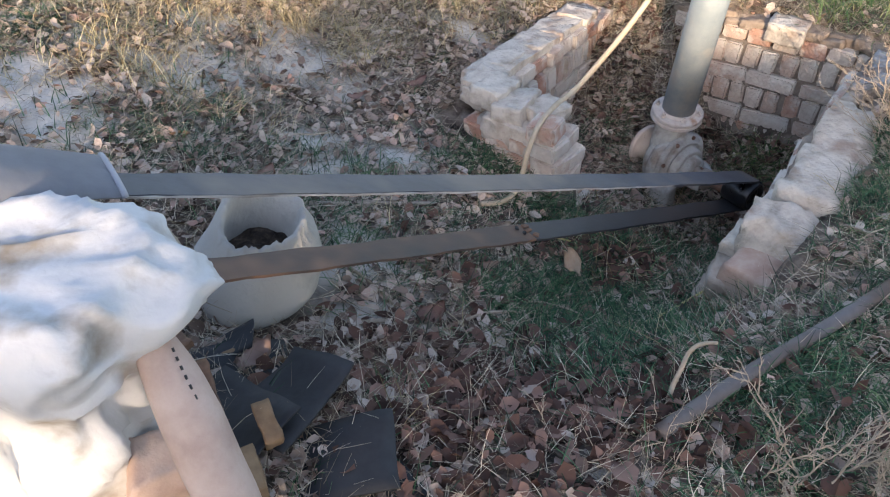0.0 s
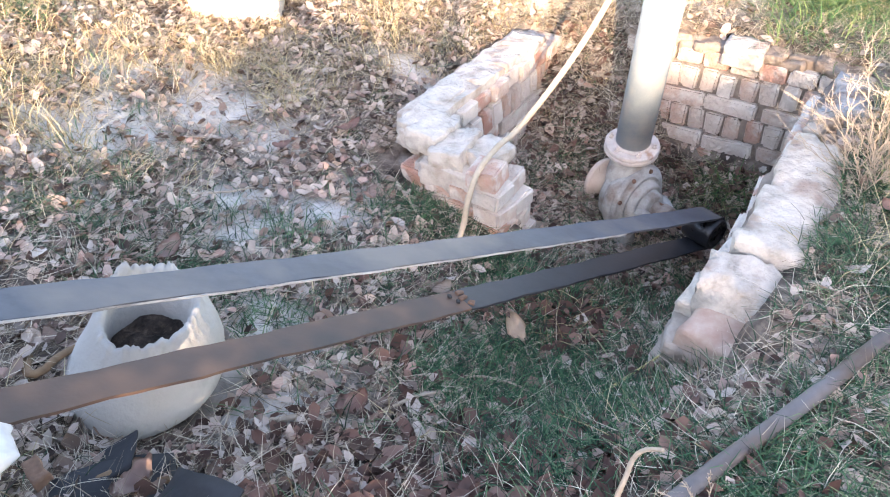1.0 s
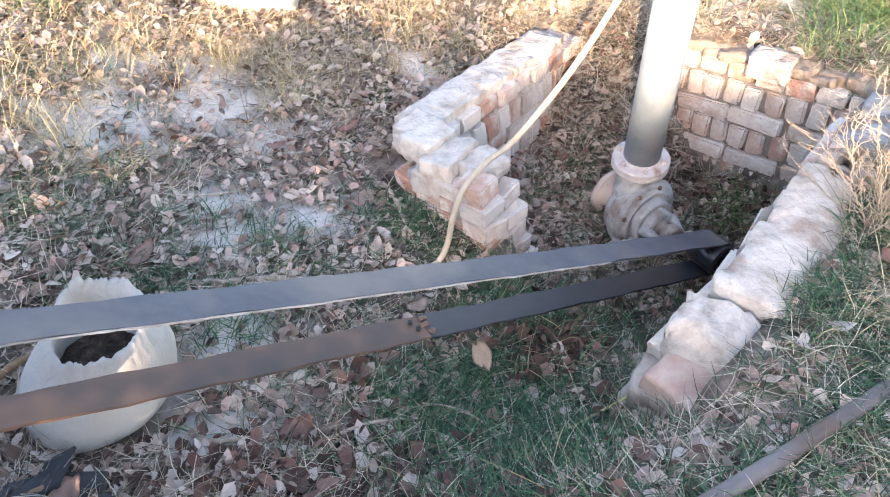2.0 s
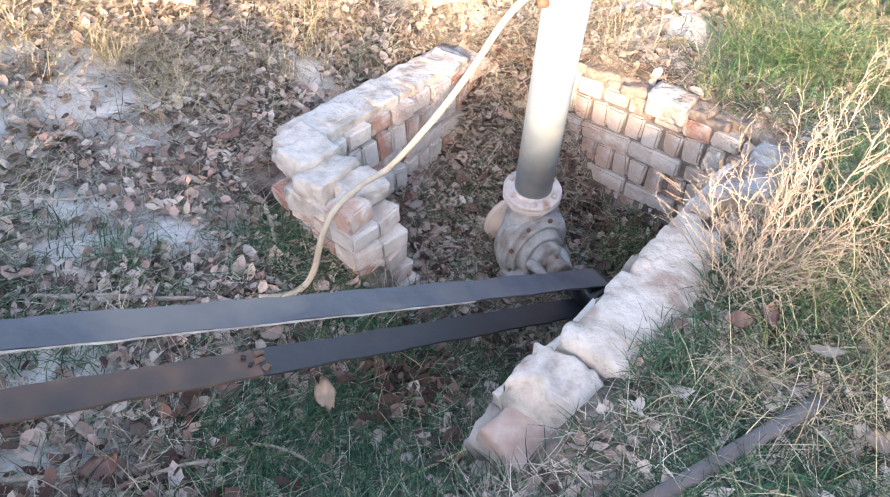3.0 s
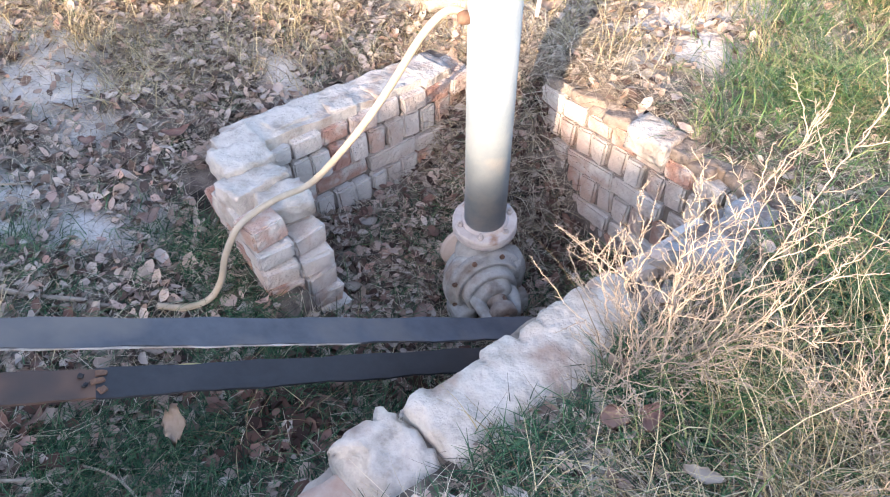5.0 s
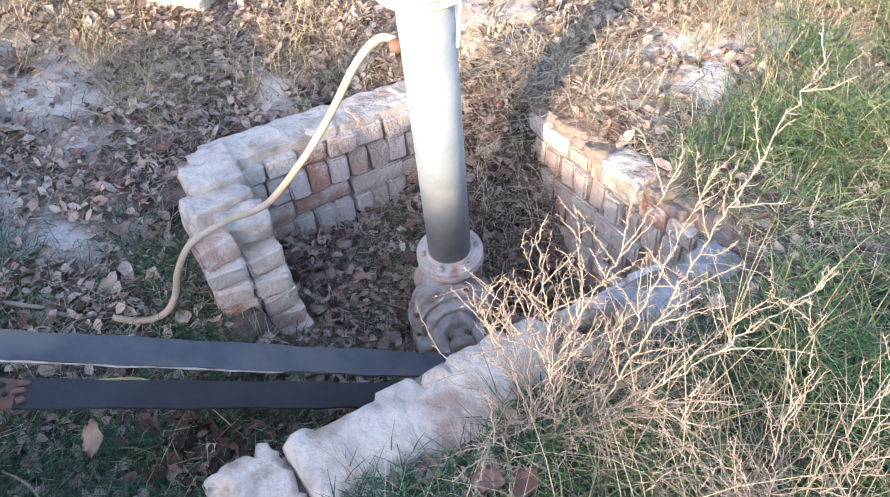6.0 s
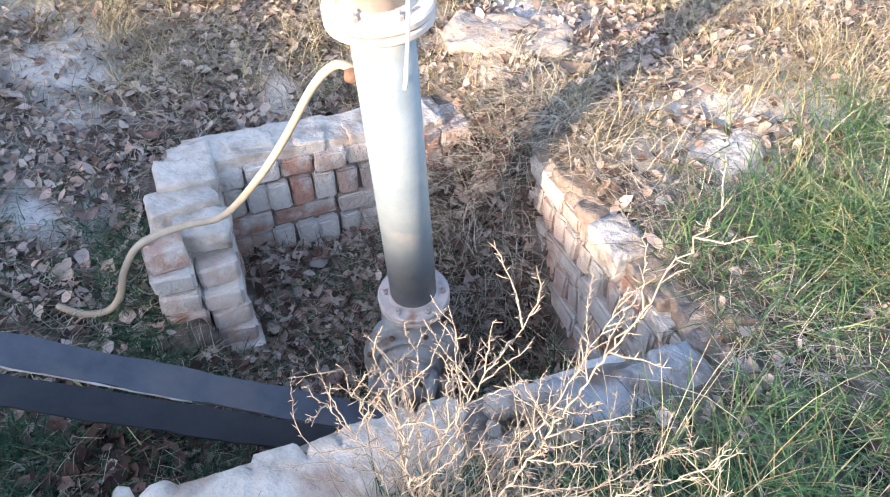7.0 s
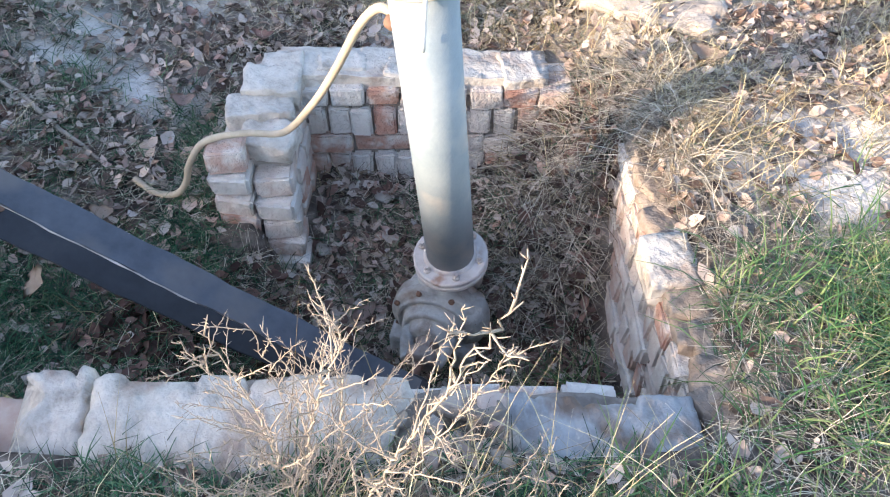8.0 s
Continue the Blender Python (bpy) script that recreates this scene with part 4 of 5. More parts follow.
def twig_stem(bm, rnd, base, way, length, thick, level=0, droop=0.25):
    """A fairly straight knobbly stem with side twigs, each set with short spurs."""
    d = Vector(way).normalized()
    n = max(3, int(length / (0.016, 0.010, 0.008)[level])) if level < 2 else 2
    wild = (0.0026, 0.0013, 0.0003)[level]
    side = d.orthogonal().normalized()
    side.rotate(Matrix.Rotation(rnd.uniform(0, 2 * math.pi), 3, d))
    bow = rnd.uniform(-0.10, 0.10) * length
    pts = []
    for i in range(n + 1):
        t = i / n
        pts.append(Vector(base) + d * length * t + side * bow * 4 * t * (1 - t) + Vector((rnd.gauss(0, wild), rnd.gauss(0, wild), rnd.gauss(0, wild) * 0.7)) * min(1, t * 3) - Vector((0, 0, droop * 0.15 * length * t * t)))
    tube(bm, pts, [thick * (1 - 0.62 * i / n) * (1.30 if i % 2 else 0.90) for i in range(n + 1)], (6, 4, 3)[level])
    if level < 2:
        for i in range(2 if level == 0 else 1, n):
            dd = (pts[min(i + 1, n)] - pts[i]).normalized()
            branch = level == 0 and rnd.random() < 0.50
            for _ in range(1 if branch else rnd.choice((1, 2, 2))):
                s = dd.orthogonal().normalized()
                s.rotate(Matrix.Rotation(rnd.uniform(0, 2 * math.pi), 3, dd))
                if branch:
                    w = (dd * rnd.uniform(0.8, 1.2) + s * rnd.uniform(0.45, 0.9)).normalized()
                    twig_stem(bm, rnd, pts[i], w, rnd.uniform(0.05, 0.20) * (1.15 - 0.6 * i / n) * min(1, length / 0.35), thick * 0.70, 1, droop)
                else:
                    w = (dd * rnd.uniform(0.5, 0.9) + s * rnd.uniform(0.6, 0.9)).normalized()
                    twig_stem(bm, rnd, pts[i], w, rnd.uniform(0.003, 0.013) * rnd.choice((0.6, 1.0, 1.5)), thick * 0.66, 2, 0)


def dry_bush(base, stems, label, seed, thick=0.0017):
    b = Vector((base[0], base[1], ground_z(*base) - 0.01))
    ob = thing("dry_bush", b, label, "dry bush", "dry weeds")
    for k, (way, length, off) in enumerate(stems):
        bm = bmesh.new()
        rnd = random.Random(seed * 100 + k)
        twig_stem(bm, rnd, b + Vector((off[0], off[1], 0)), way, length, thick * (0.7 + 0.5 * length))
        part("stem", bm, M_TWIG, ob, "", True)
    return ob


rb = random.Random(3)
stems = []
TIPS = [(1.755, 2.093, 0.89), (1.331, 1.88, 0.52), (1.443, 1.907, 0.66), (1.296, 1.99, 0.43), (1.462, 2.056, 0.60), (1.62, 2.00, 0.74), (1.24, 1.92, 0.34), (1.38, 2.10, 0.46), (1.66, 2.20, 0.62), (1.86, 2.06, 0.56)]
for k in range(18):
    TIPS.append((rb.uniform(1.24, 1.86), rb.uniform(1.68, 2.30), rb.uniform(0.12, 0.36)))
for k in range(14):
    TIPS.append((rb.uniform(1.28, 1.66), rb.uniform(1.76, 2.14), rb.uniform(0.12, 0.26)))
for x, y, z in TIPS:
    ox, oy = rb.uniform(-0.05, 0.06) + 0.35 * (x - 1.44) * rb.random(), rb.uniform(-0.05, 0.05) + 0.35 * (y - 1.95) * rb.random()
    way = Vector((x - 1.44 - ox, y - 1.95 - oy, z - 0.07))
    stems.append((tuple(way.normalized() + Vector((0, 0, 0.05))), way.length * 1.02, (ox, oy)))
dry_bush((1.44, 1.95), stems, "pale dry twiggy bush growing over the wall", 1)
stems = [((rb.uniform(-0.4, 0.5), rb.uniform(-0.4, 0.4), 0.7), rb.uniform(0.25, 0.45), (rb.uniform(-0.1, 0.15), rb.uniform(-0.12, 0.12))) for k in range(14)]
dry_bush((1.86, 1.86), stems, "pale dry weed beside the larger bush", 2)
stems = [((rb.uniform(-0.5, 0.5), rb.uniform(-0.3, 0.5), 0.7), rb.uniform(0.20, 0.36), (rb.uniform(-0.14, 0.14), rb.uniform(-0.06, 0.06))) for k in range(9)]
dry_bush((0.74, 0.83), stems, "small dry weed standing in the grass", 3, 0.0026)
stems = [((rb.uniform(-0.5, 0.5), rb.uniform(-0.3, 0.5), 0.4), rb.uniform(0.10, 0.22), (rb.uniform(-0.16, 0.16), rb.uniform(-0.08, 0.08))) for k in range(8)]
dry_bush((0.36, 0.88), stems, "thin dry weed with bent stalks in the grass", 4, 0.0014)

# ---------------------------------------------------------------- sticks and single leaves


def stick(pts, r, mat, label, lift=0.006):
    bm = bmesh.new()
    p = smooth_line([(x, y, ground_z(x, y) + lift + z) for x, y, z in pts], 5)
    p = [q + noise.noise_vector(q * 14) * r * 1.2 for q in p]
    tube(bm, p, [r * (1 - 0.35 * i / len(p)) for i in range(len(p))], 7)
    tagged(mesh_object("stick", bm, mat, True), label, "stick", "sticks on the ground")


stick([(-0.222, 1.335, 0), (-0.13, 1.352, 0.01), (-0.049, 1.387, 0)], 0.008, M_TWIG, "pale bent stick on the leaf litter")
stick([(-0.289, 1.612, 0), (-0.20, 1.52, 0.02), (-0.109, 1.433, 0)], 0.005, M_STRAW, "thin dry stalk on the earth")
stick([(0.248, 1.561, 0.01), (0.36, 1.55, 0.03), (0.47, 1.488, 0.01)], 0.004, M_TWIG, "thin curved pale stalk in the grass")
stick([(0.592, 1.497, 0.01), (0.71, 1.55, 0.03), (0.842, 1.629, 0.06)], 0.0045, M_YELLOW, "yellow grass stalk lying in the trench")
stick([(0.52, 1.02, 0.0), (0.54, 1.06, 0.08), (0.575, 1.085, 0.13), (0.60, 1.06, 0.155)], 0.006, M_TWIG, "pale twig arching up from the grass")
stick([(0.203, 1.647, 0.0), (0.255, 1.616, 0)], 0.006, M_TWIG, "short pale stick in the grass")
stick([(-0.517, 1.145, 0.01), (-0.41, 1.15, 0.01), (-0.307, 1.136, 0.01)], 0.013, M_WOOD, "rusty brown stick on the ground")
stick([(-0.735, 1.449, 0.0), (-0.69, 1.39, 0.02), (-0.60, 1.50, 0.03)], 0.012, M_WOOD, "brown stick beside the concrete ring")
stick([(-0.95, 2.93, 0.0), (-0.92, 2.80, 0.02), (-0.88, 2.66, 0.01)], 0.008, M_TWIG, "pale stick on the dusty bank")
stick([(-0.46, 1.82, 0.0), (-0.298, 1.883, 0.01), (-0.10, 1.94, 0.01), (0.076, 2.012, 0.0)], 0.009, M_HOSEWOOD, "grey branch lying on the leaf litter")
stick([(0.20, 1.85, 0.01), (0.33, 1.93, 0.03), (0.46, 1.92, 0.02)], 0.0045, M_YELLOW, "curved straw under the belt")
stick([(-0.62, 2.16, 0.0), (-0.50, 2.2, 0.01), (-0.38, 2.28, 0)], 0.005, M_TWIG, "thin twig on the leaf litter")
stick([(0.05, 1.40, 0.0), (0.16, 1.47, 0.02), (0.24, 1.50, 0.01)], 0.005, M_TWIG, "thin twig on the leaf litter")


def leaf_blade(bm, at, length, width, rz, tilt, curl, seed):
    rnd = random.Random(seed)
    m = Matrix.Translation(at) @ pose(0, 0, 0, tilt, rnd.uniform(-12, 12), rz)
    n, cols = 9, []
    for i in range(n):
        t = i / (n - 1)
        w = width * math.sin(math.pi * min(0.98, t * 0.94 + 0.04)) ** 0.75
        lift = curl * length * ((t - 0.5) ** 2) * 2
        row = []
        torn = (rnd.uniform(0.58, 1.15), rnd.uniform(0.58, 1.15))
        for s in (-1, -0.5, 0, 0.5, 1):
            reach = s * w / 2 * (torn[0] if s < 0 else torn[1])
            p = Vector(((t - 0.5) * length + rnd.uniform(-1, 1) * length * 0.02 * abs(s), reach, lift + abs(s) ** 1.5 * w * 0.14 + rnd.uniform(-1, 1) * width * 0.05))
            row.append(bm.verts.new(m @ p))
        cols.append(row)
    for a, b in zip(cols, cols[1:]):
        for k in range(4):
            bm.faces.new((a[k], b[k], b[k + 1], a[k + 1]))
    bmesh.ops.solidify(bm, geom=list(bm.faces), thickness=0.0012)


def big_leaf(x, y, length, width, rz, mat, label, seed, tilt=8, curl=0.5, lift=0.032, z=None):
    bm = bmesh.new()
    leaf_blade(bm, (x, y, ground_z(x, y) + lift if z is None else z), length, width, rz, tilt, curl, seed)
    tagged(mesh_object("fallen_leaf", bm, mat, True), label, "leaf", "fallen leaves")


big_leaf(-0.10, 2.655, 0.095, 0.05, 25, M_PINKLEAF, "large pink dry leaf on the litter", 1)
big_leaf(-0.02, 2.305, 0.075, 0.05, 70, M_PINKLEAF, "dusky pink curled leaf on the litter", 2, 20, 0.9)
big_leaf(0.415, 1.70, 0.056, 0.10, 22, M_OVALLEAF, "oval tan leaf standing in the green grass", 3, 38, 0.1, 0.11)
big_leaf(-0.01, 1.405, 0.085, 0.075, 30, M_PINKLEAF, "wide brown curled leaf beside a stick", 4, 10, 0.8)
big_leaf(0.21, 1.93, 0.075, 0.055, 40, M_TANLEAF, "brown leaf lying under the belt", 5)
big_leaf(1.405, 1.79, 0.065, 0.052, 20, M_PINKLEAF, "pinkish brown leaf in the grass", 6, 10, 0.2, 0.05)
big_leaf(1.47, 1.80, 0.070, 0.050, 75, M_PINKLEAF, "brown curled leaf in the grass", 7, 10, 0.35, 0.06)
big_leaf(1.57, 1.706, 0.075, 0.034, -15, M_PALELEAF, "pale grey dry leaf in the grass", 8, 14, 0.4, 0.06)
big_leaf(0.543, 2.69, 0.06, 0.05, 40, M_PALELEAF, "pale leaf on the pit floor", 9)
big_leaf(0.80, 2.435, 0.085, 0.06, 100, M_PINKLEAF, "pink leaf on the pit floor by the belt", 10, 12, 0.5)
big_leaf(1.0, 3.565, 0.11, 0.075, 25, M_TANLEAF, "tan leaf on the sunlit ground", 11)
big_leaf(0.57, 2.44, 0.06, 0.05, 10, M_PALELEAF, "small pale leaf on the pit floor", 12)
big_leaf(-0.53, 1.86, 0.10, 0.06, 70, M_PINKLEAF, "pink leaf behind the concrete ring", 13)
big_leaf(-0.40, 1.14, 0.10, 0.07, 50, M_PINKLEAF, "pinkish leaf by the rubber scraps", 14)
big_leaf(1.62, 1.50, 0.09, 0.07, 20, M_TANLEAF, "brown leaf at the grey pipe", 15)
big_leaf(1.27, 2.63, 0.06, 0.05, 0, M_TANLEAF, "ring-curled brown leaf by the wall", 16, 30, 1.2)
big_leaf(0.16, 1.70, 0.06, 0.045, 10, M_PINKLEAF, "small reddish leaf in the grass", 17)
big_leaf(-0.32, 2.5, 0.07, 0.045, 0, M_PINKLEAF, "small reddish leaf on the litter", 18)
big_leaf(1.60, 2.27, 0.055, 0.035, 15, M_PALELEAF, "tan leaf caught on the wall", 19, 5, 0.3, 0.03)

# ---------------------------------------------------------------- litter and grass
R = np.random.RandomState(8)


def scatter(n, lo, hi, chance):
    x, y = R.uniform(lo[0], hi[0], n), R.uniform(lo[1], hi[1], n)
    keep = R.rand(n) < chance(x, y)
    return x[keep], y[keep]


def blobs(x, y, f, s):
    return 0.5 + 0.5 * (0.6 * ripple(x, y, f, s) + 0.4 * ripple(x, y, f * 2.3, s + 5))


def pit_uv(x, y):
    return 0.6 * x + 0.8 * y, 0.8 * x - 0.6 * y


def off_walls(x, y):
    """1 where the ground is open, 0 on walls and blocks."""
    u, v = pit_uv(x, y)
    a = (u > 1.98) & (u < 3.05) & (v > -1.53) & (v < -1.34)
    b = (u > 2.02) & (u < 2.26) & (v > -1.4) & (v < -0.96)
    c = (u > 1.72) & (u < 2.56) & (v > -0.30) & (v < -0.095 + 0.03 * ripple(x, y, 19.0, 2))
    d = (u > 2.80) & (u < 3.16) & (v > -0.25) & (v < -0.09 + 0.04 * ripple(x, y, 17.0, 5))
    e = (u > 3.13) & (u < 3.225) & (v > -0.98) & (v < -0.2)
    f = (x + 0.455) ** 2 + (y - 1.455) ** 2 < 0.175 ** 2
    g = (np.abs(x + 0.74) < 0.29) & (np.abs(y - 0.81) < 0.15)
    rim = smoothstep(x, -2.1, -1.5) * (1 - smoothstep(x, 2.3, 3.0)) * (1 - smoothstep(y, 4.6, 5.3)) * smoothstep(y, 0.45, 0.9)
    return (~(a | b | c | d | e | f | g)).astype(float) * rim


def leaves(name, n, chance, mat, smin, smax, label, lift=0.012, lo=(-2.1, 0.5), hi=(3.0, 5.3)):
    x, y = scatter(n, lo, hi, chance)
    k = len(x)
    L = R.uniform(smin, smax, k) * np.where(R.rand(k) < 0.12, 1.35, 1.0)
    W = L * R.uniform(0.42, 0.75, k)
    a = R.uniform(0, 2 * np.pi, k)
    c = np.stack([x, y, height(x, y) + R.uniform(0.002, lift * 1.6, k)], -1)
    t1, t2 = R.normal(0, 0.52, k), R.normal(0, 0.52, k)
    X = np.stack([np.cos(a), np.sin(a), t1], -1)
    X /= np.linalg.norm(X, axis=1)[:, None]
    Y = np.stack([-np.sin(a), np.cos(a), t2], -1)
    Y /= np.linalg.norm(Y, axis=1)[:, None]
    Z = np.cross(X, Y)
    fold, bend = R.uniform(-0.12, 0.38, k), R.uniform(-0.3, 0.5, k)
    shape = ((-0.5, 0, 0, 1), (-0.22, 0.44, 1, 0.2), (-0.22, -0.44, 1, 0.2), (0.02, 0, 0, 0), (0.18, 0.48, 1, 0.2), (0.18, -0.48, 1, 0.2), (0.5, 0.02, 0, 1))
    vs = np.stack([c + X * (L * sx)[:, None] + Y * (W * sy * R.uniform(0.75, 1.2, k))[:, None] + Z * (W * fold * f + L * bend * b * 0.5)[:, None] for sx, sy, f, b in shape], 1)
    tri = np.array([(0, 3, 1), (0, 2, 3), (1, 3, 4), (2, 5, 3), (3, 6, 4), (3, 5, 6)])
    faces = (np.arange(k)[:, None, None] * 7 + tri[None]).reshape(-1, 3)
    return tagged(raw_mesh(name, vs.reshape(-1, 3), faces, mat, False), label, "leaf litter", kind="stuff")


def blades(name, n, chance, mat, lmin, lmax, width, up, label, category, lo=(-2.1, 0.5), hi=(3.0, 5.3), tuft=0.0, bend=0.5, seg=3, cloud=None):
    """Bent flat blades. up: 0 lying, 1 upright. tuft: how close they gather."""
    x, y = scatter(n, lo, hi, chance)
    if tuft > 0:
        m = max(1, len(x) // 9)
        pick = R.randint(0, m, len(x))
        x, y = x[:m][pick] + R.normal(0, tuft, len(x)), y[:m][pick] + R.normal(0, tuft, len(x))
        ok = off_walls(x, y) > 0.02
        x, y = x[ok], y[ok]
    k = len(x)
    L = R.uniform(lmin, lmax, k)
    a = R.uniform(0, 2 * np.pi, k)
    rise = np.clip(R.normal(up, 0.22, k), 0.02, 0.98)
    H = np.stack([np.cos(a), np.sin(a), np.zeros(k)], -1)
    S = np.stack([-np.sin(a), np.cos(a), np.zeros(k)], -1)
    curve = R.uniform(-0.35, 0.35, k)
    p0 = np.stack([x, y, height(x, y) - 0.004 + (R.uniform(0, 0.02, k) if up < 0.4 else 0)], -1)
    vs = []
    for i in range(seg + 1):
        t = i / seg
        el = rise * np.pi / 2 * (1 - bend * t)
        along = H * (L * t * np.cos(el))[:, None] + np.array([0, 0, 1]) * (L * t * np.sin(el))[:, None] + S * (L * curve * t * t)[:, None]
        w = (width * R.uniform(0.7, 1.3, k) * (1 - 0.8 * t))[:, None]
        tw = np.stack([np.zeros(k), np.zeros(k), R.uniform(-0.5, 0.5, k)], -1)
        q = p0 + along
        g = height(q[:, 0], q[:, 1]) + 0.003
        if up < 0.4:
            q[:, 2] = np.maximum(q[:, 2], g)
        vs += [q - (S + tw) * w / 2, q + (S + tw) * w / 2]
    vs = np.stack(vs, 1)
    nv = 2 * (seg + 1)
    quad = np.array([(2 * i, 2 * i + 1, 2 * i + 3, 2 * i + 2) for i in range(seg)])
    faces = (np.arange(k)[:, None, None] * nv + quad[None]).reshape(-1, 4)
    return tagged(raw_mesh(name, vs.reshape(-1, 3), faces, mat, False), label, category, kind="stuff")


def bank(x, y):
    """Share of leaf litter: the left bank, the pit floor and the far ground."""
    u, v = pit_uv(x, y)
    left = smoothstep(-x + 0.45, 0, 0.6)
    far = smoothstep(y, 2.9, 3.3) * (1 - 0.75 * smoothstep(x, 0.9, 1.5))
    pit = ((u > 2.2) & (u < 3.2) & (v > -1.35) & (v < -0.25)) * 0.9
    return np.clip(0.40 - 0.32 * smoothstep(u, 3.12, 3.25) * smoothstep(v, -0.8, -0.45) - 0.36 * np.exp(-((x - 0.25) / 0.42) ** 2 - ((y - 1.05) / 0.32) ** 2) - 0.37 * smoothstep(u, 2.5, 2.8) * smoothstep(v, -0.1, 0.1) * (y < 3.0) - 0.10 * smoothstep(v, -0.1, 0.1) * (u < 2.55) + 0.60 * left + 0.65 * far + pit, 0, 1) * (1 - 0.88 * sandy(x, y)) * off_walls(x, y)


def green(x, y):
    """Share of short green grass: the trench and its near bank."""
    u, v = pit_uv(x, y)
    s, d = -0.857 * (x - 0.75) - 0.514 * (y - 2.0), -0.514 * (x - 0.75) + 0.857 * (y - 2.0)
    trench = np.exp(-((d + 0.22) / 0.42) ** 2) * smoothstep(-s, -1.1, -0.5) * (u < 2.35)
    near = smoothstep(v, -0.25, 0.0) * smoothstep(2.6 - y, 0, 0.4) * 0.44 * smoothstep(x, 0.1, 0.6)
    pit = ((u > 2.2) & (u < 3.2) & (v > -1.2) & (v < -0.3)) * 0.18
    foot = np.exp(-((u - 1.97) / 0.13) ** 2) * np.exp(-((v + 1.1) / 0.25) ** 2) * 0.8
    weeds = sum(k * np.exp(-((x - cx) ** 2 + (y - cy) ** 2) / r ** 2) for cx, cy, r, k in ((-1.65, 2.75, 0.33, 1.0), (0.12, 2.32, 0.16, 0.3), (-0.75, 2.02, 0.22, 0.6), (-0.35, 1.75, 0.2, 0.4), (-1.35, 3.12, 0.15, 0.6), (-0.1, 1.95, 0.2, 0.4)))
    return np.clip((0.95 * trench + near + pit + foot + 0.02 + 0.05 * smoothstep(x, 0.2, 0.5) + weeds) * (0.16 + smoothstep(blobs(x, y, 7.7, 2), 0.38, 0.78)), 0, 1) * off_walls(x, y)


def lush(x, y):
    u, v = pit_uv(x, y)
    right = smoothstep(u, 2.75, 3.1) * smoothstep(v, -0.75, -0.25) + 0.9 * smoothstep(x, 1.25, 1.7) * smoothstep(y, 3.0, 3.3) * smoothstep(x - 0.55 * (y - 3), 1.2, 1.7)
    side = 0.85 * smoothstep(v, -0.02, 0.15) * smoothstep(u, 2.2, 2.7)
    return np.clip((right + side) * (0.08 + 0.75 * smoothstep(blobs(x, y, 5.6, 9), 0.34, 0.85)), 0, 1) * off_walls(x, y)


def hollow_at(x, y):
    """1 along the bottom of the trench."""
    s, d = -0.857 * (x - 0.75) - 0.514 * (y - 2.0), -0.514 * (x - 0.75) + 0.857 * (y - 2.0)
    return np.exp(-((d + 0.15) / 0.38) ** 2) * smoothstep(-s, -1.0, -0.4) * (1 - smoothstep(x, 1.3, 1.6))


def dry(x, y):
    u, v = pit_uv(x, y)
    corner = ((u > 2.75) & (u < 3.3) & (v < -0.8) & (v > -1.6)) * 0.25
    return np.clip(0.55 - 0.38 * np.exp(-((x - 0.25) / 0.5) ** 2 - ((y - 1.1) / 0.35) ** 2) + 0.35 * blobs(x, y, 3.7, 12) + 0.25 * smoothstep(-x, 0.1, 0.5) * smoothstep(y, 2.3, 2.8) + corner - 0.45 * smoothstep(u, 2.65, 2.9) * smoothstep(v, -0.1, 0.1) - 0.6 * sandy(x, y) - 0.40 * hollow_at(x, y), 0.04, 1) * off_walls(x, y)


def tufts(x, y):
    u, v = pit_uv(x, y)
    corner = ((u > 2.85) & (u < 3.4) & (v < -0.85) & (v > -1.7)) * 0.52
    far = smoothstep(y - 0.3 * smoothstep(x, -0.4, 0.2), 2.5, 2.9) * 1.0 * smoothstep(blobs(x, y, 2.9, 15), 0.38, 0.7)
    left = np.exp(-((x + 1.15) / 0.35) ** 2 - ((y - 2.35) / 0.22) ** 2) + 0.9 * np.exp(-((x + 0.85) / 0.5) ** 2 - ((y - 3.05) / 0.25) ** 2)
    side = 0.55 * smoothstep(v, -0.05, 0.1) * smoothstep(u, 1.9, 2.3) * (1 - 0.85 * smoothstep(u, 2.65, 2.9))
    return np.clip(corner + far + left + side + 0.02, 0, 1) * off_walls(x, y)


def corner_slope(x, y):
    """1 on the overgrown slope between the two far walls."""
    u, v = pit_uv(x, y)
    return smoothstep(u, 2.78, 3.05) * (1 - smoothstep(u, 3.3, 3.45)) * smoothstep(v, -1.42, -1.25) * (1 - smoothstep(v, -0.98, -0.80)) * off_walls(x, y)


def dark_leaf_share(x, y):
    """Share of dark reddish leaves: the pit floor and the bottom of the trench."""
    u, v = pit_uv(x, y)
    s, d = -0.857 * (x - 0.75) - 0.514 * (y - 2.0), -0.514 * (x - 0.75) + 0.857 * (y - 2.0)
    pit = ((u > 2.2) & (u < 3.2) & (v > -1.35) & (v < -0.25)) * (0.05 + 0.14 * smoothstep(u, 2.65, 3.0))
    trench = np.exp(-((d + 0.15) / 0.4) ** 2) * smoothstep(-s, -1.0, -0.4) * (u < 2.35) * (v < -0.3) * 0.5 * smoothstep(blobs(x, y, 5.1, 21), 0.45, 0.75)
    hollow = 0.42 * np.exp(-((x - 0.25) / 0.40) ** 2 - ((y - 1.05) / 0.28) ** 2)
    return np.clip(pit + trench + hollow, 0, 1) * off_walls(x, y)


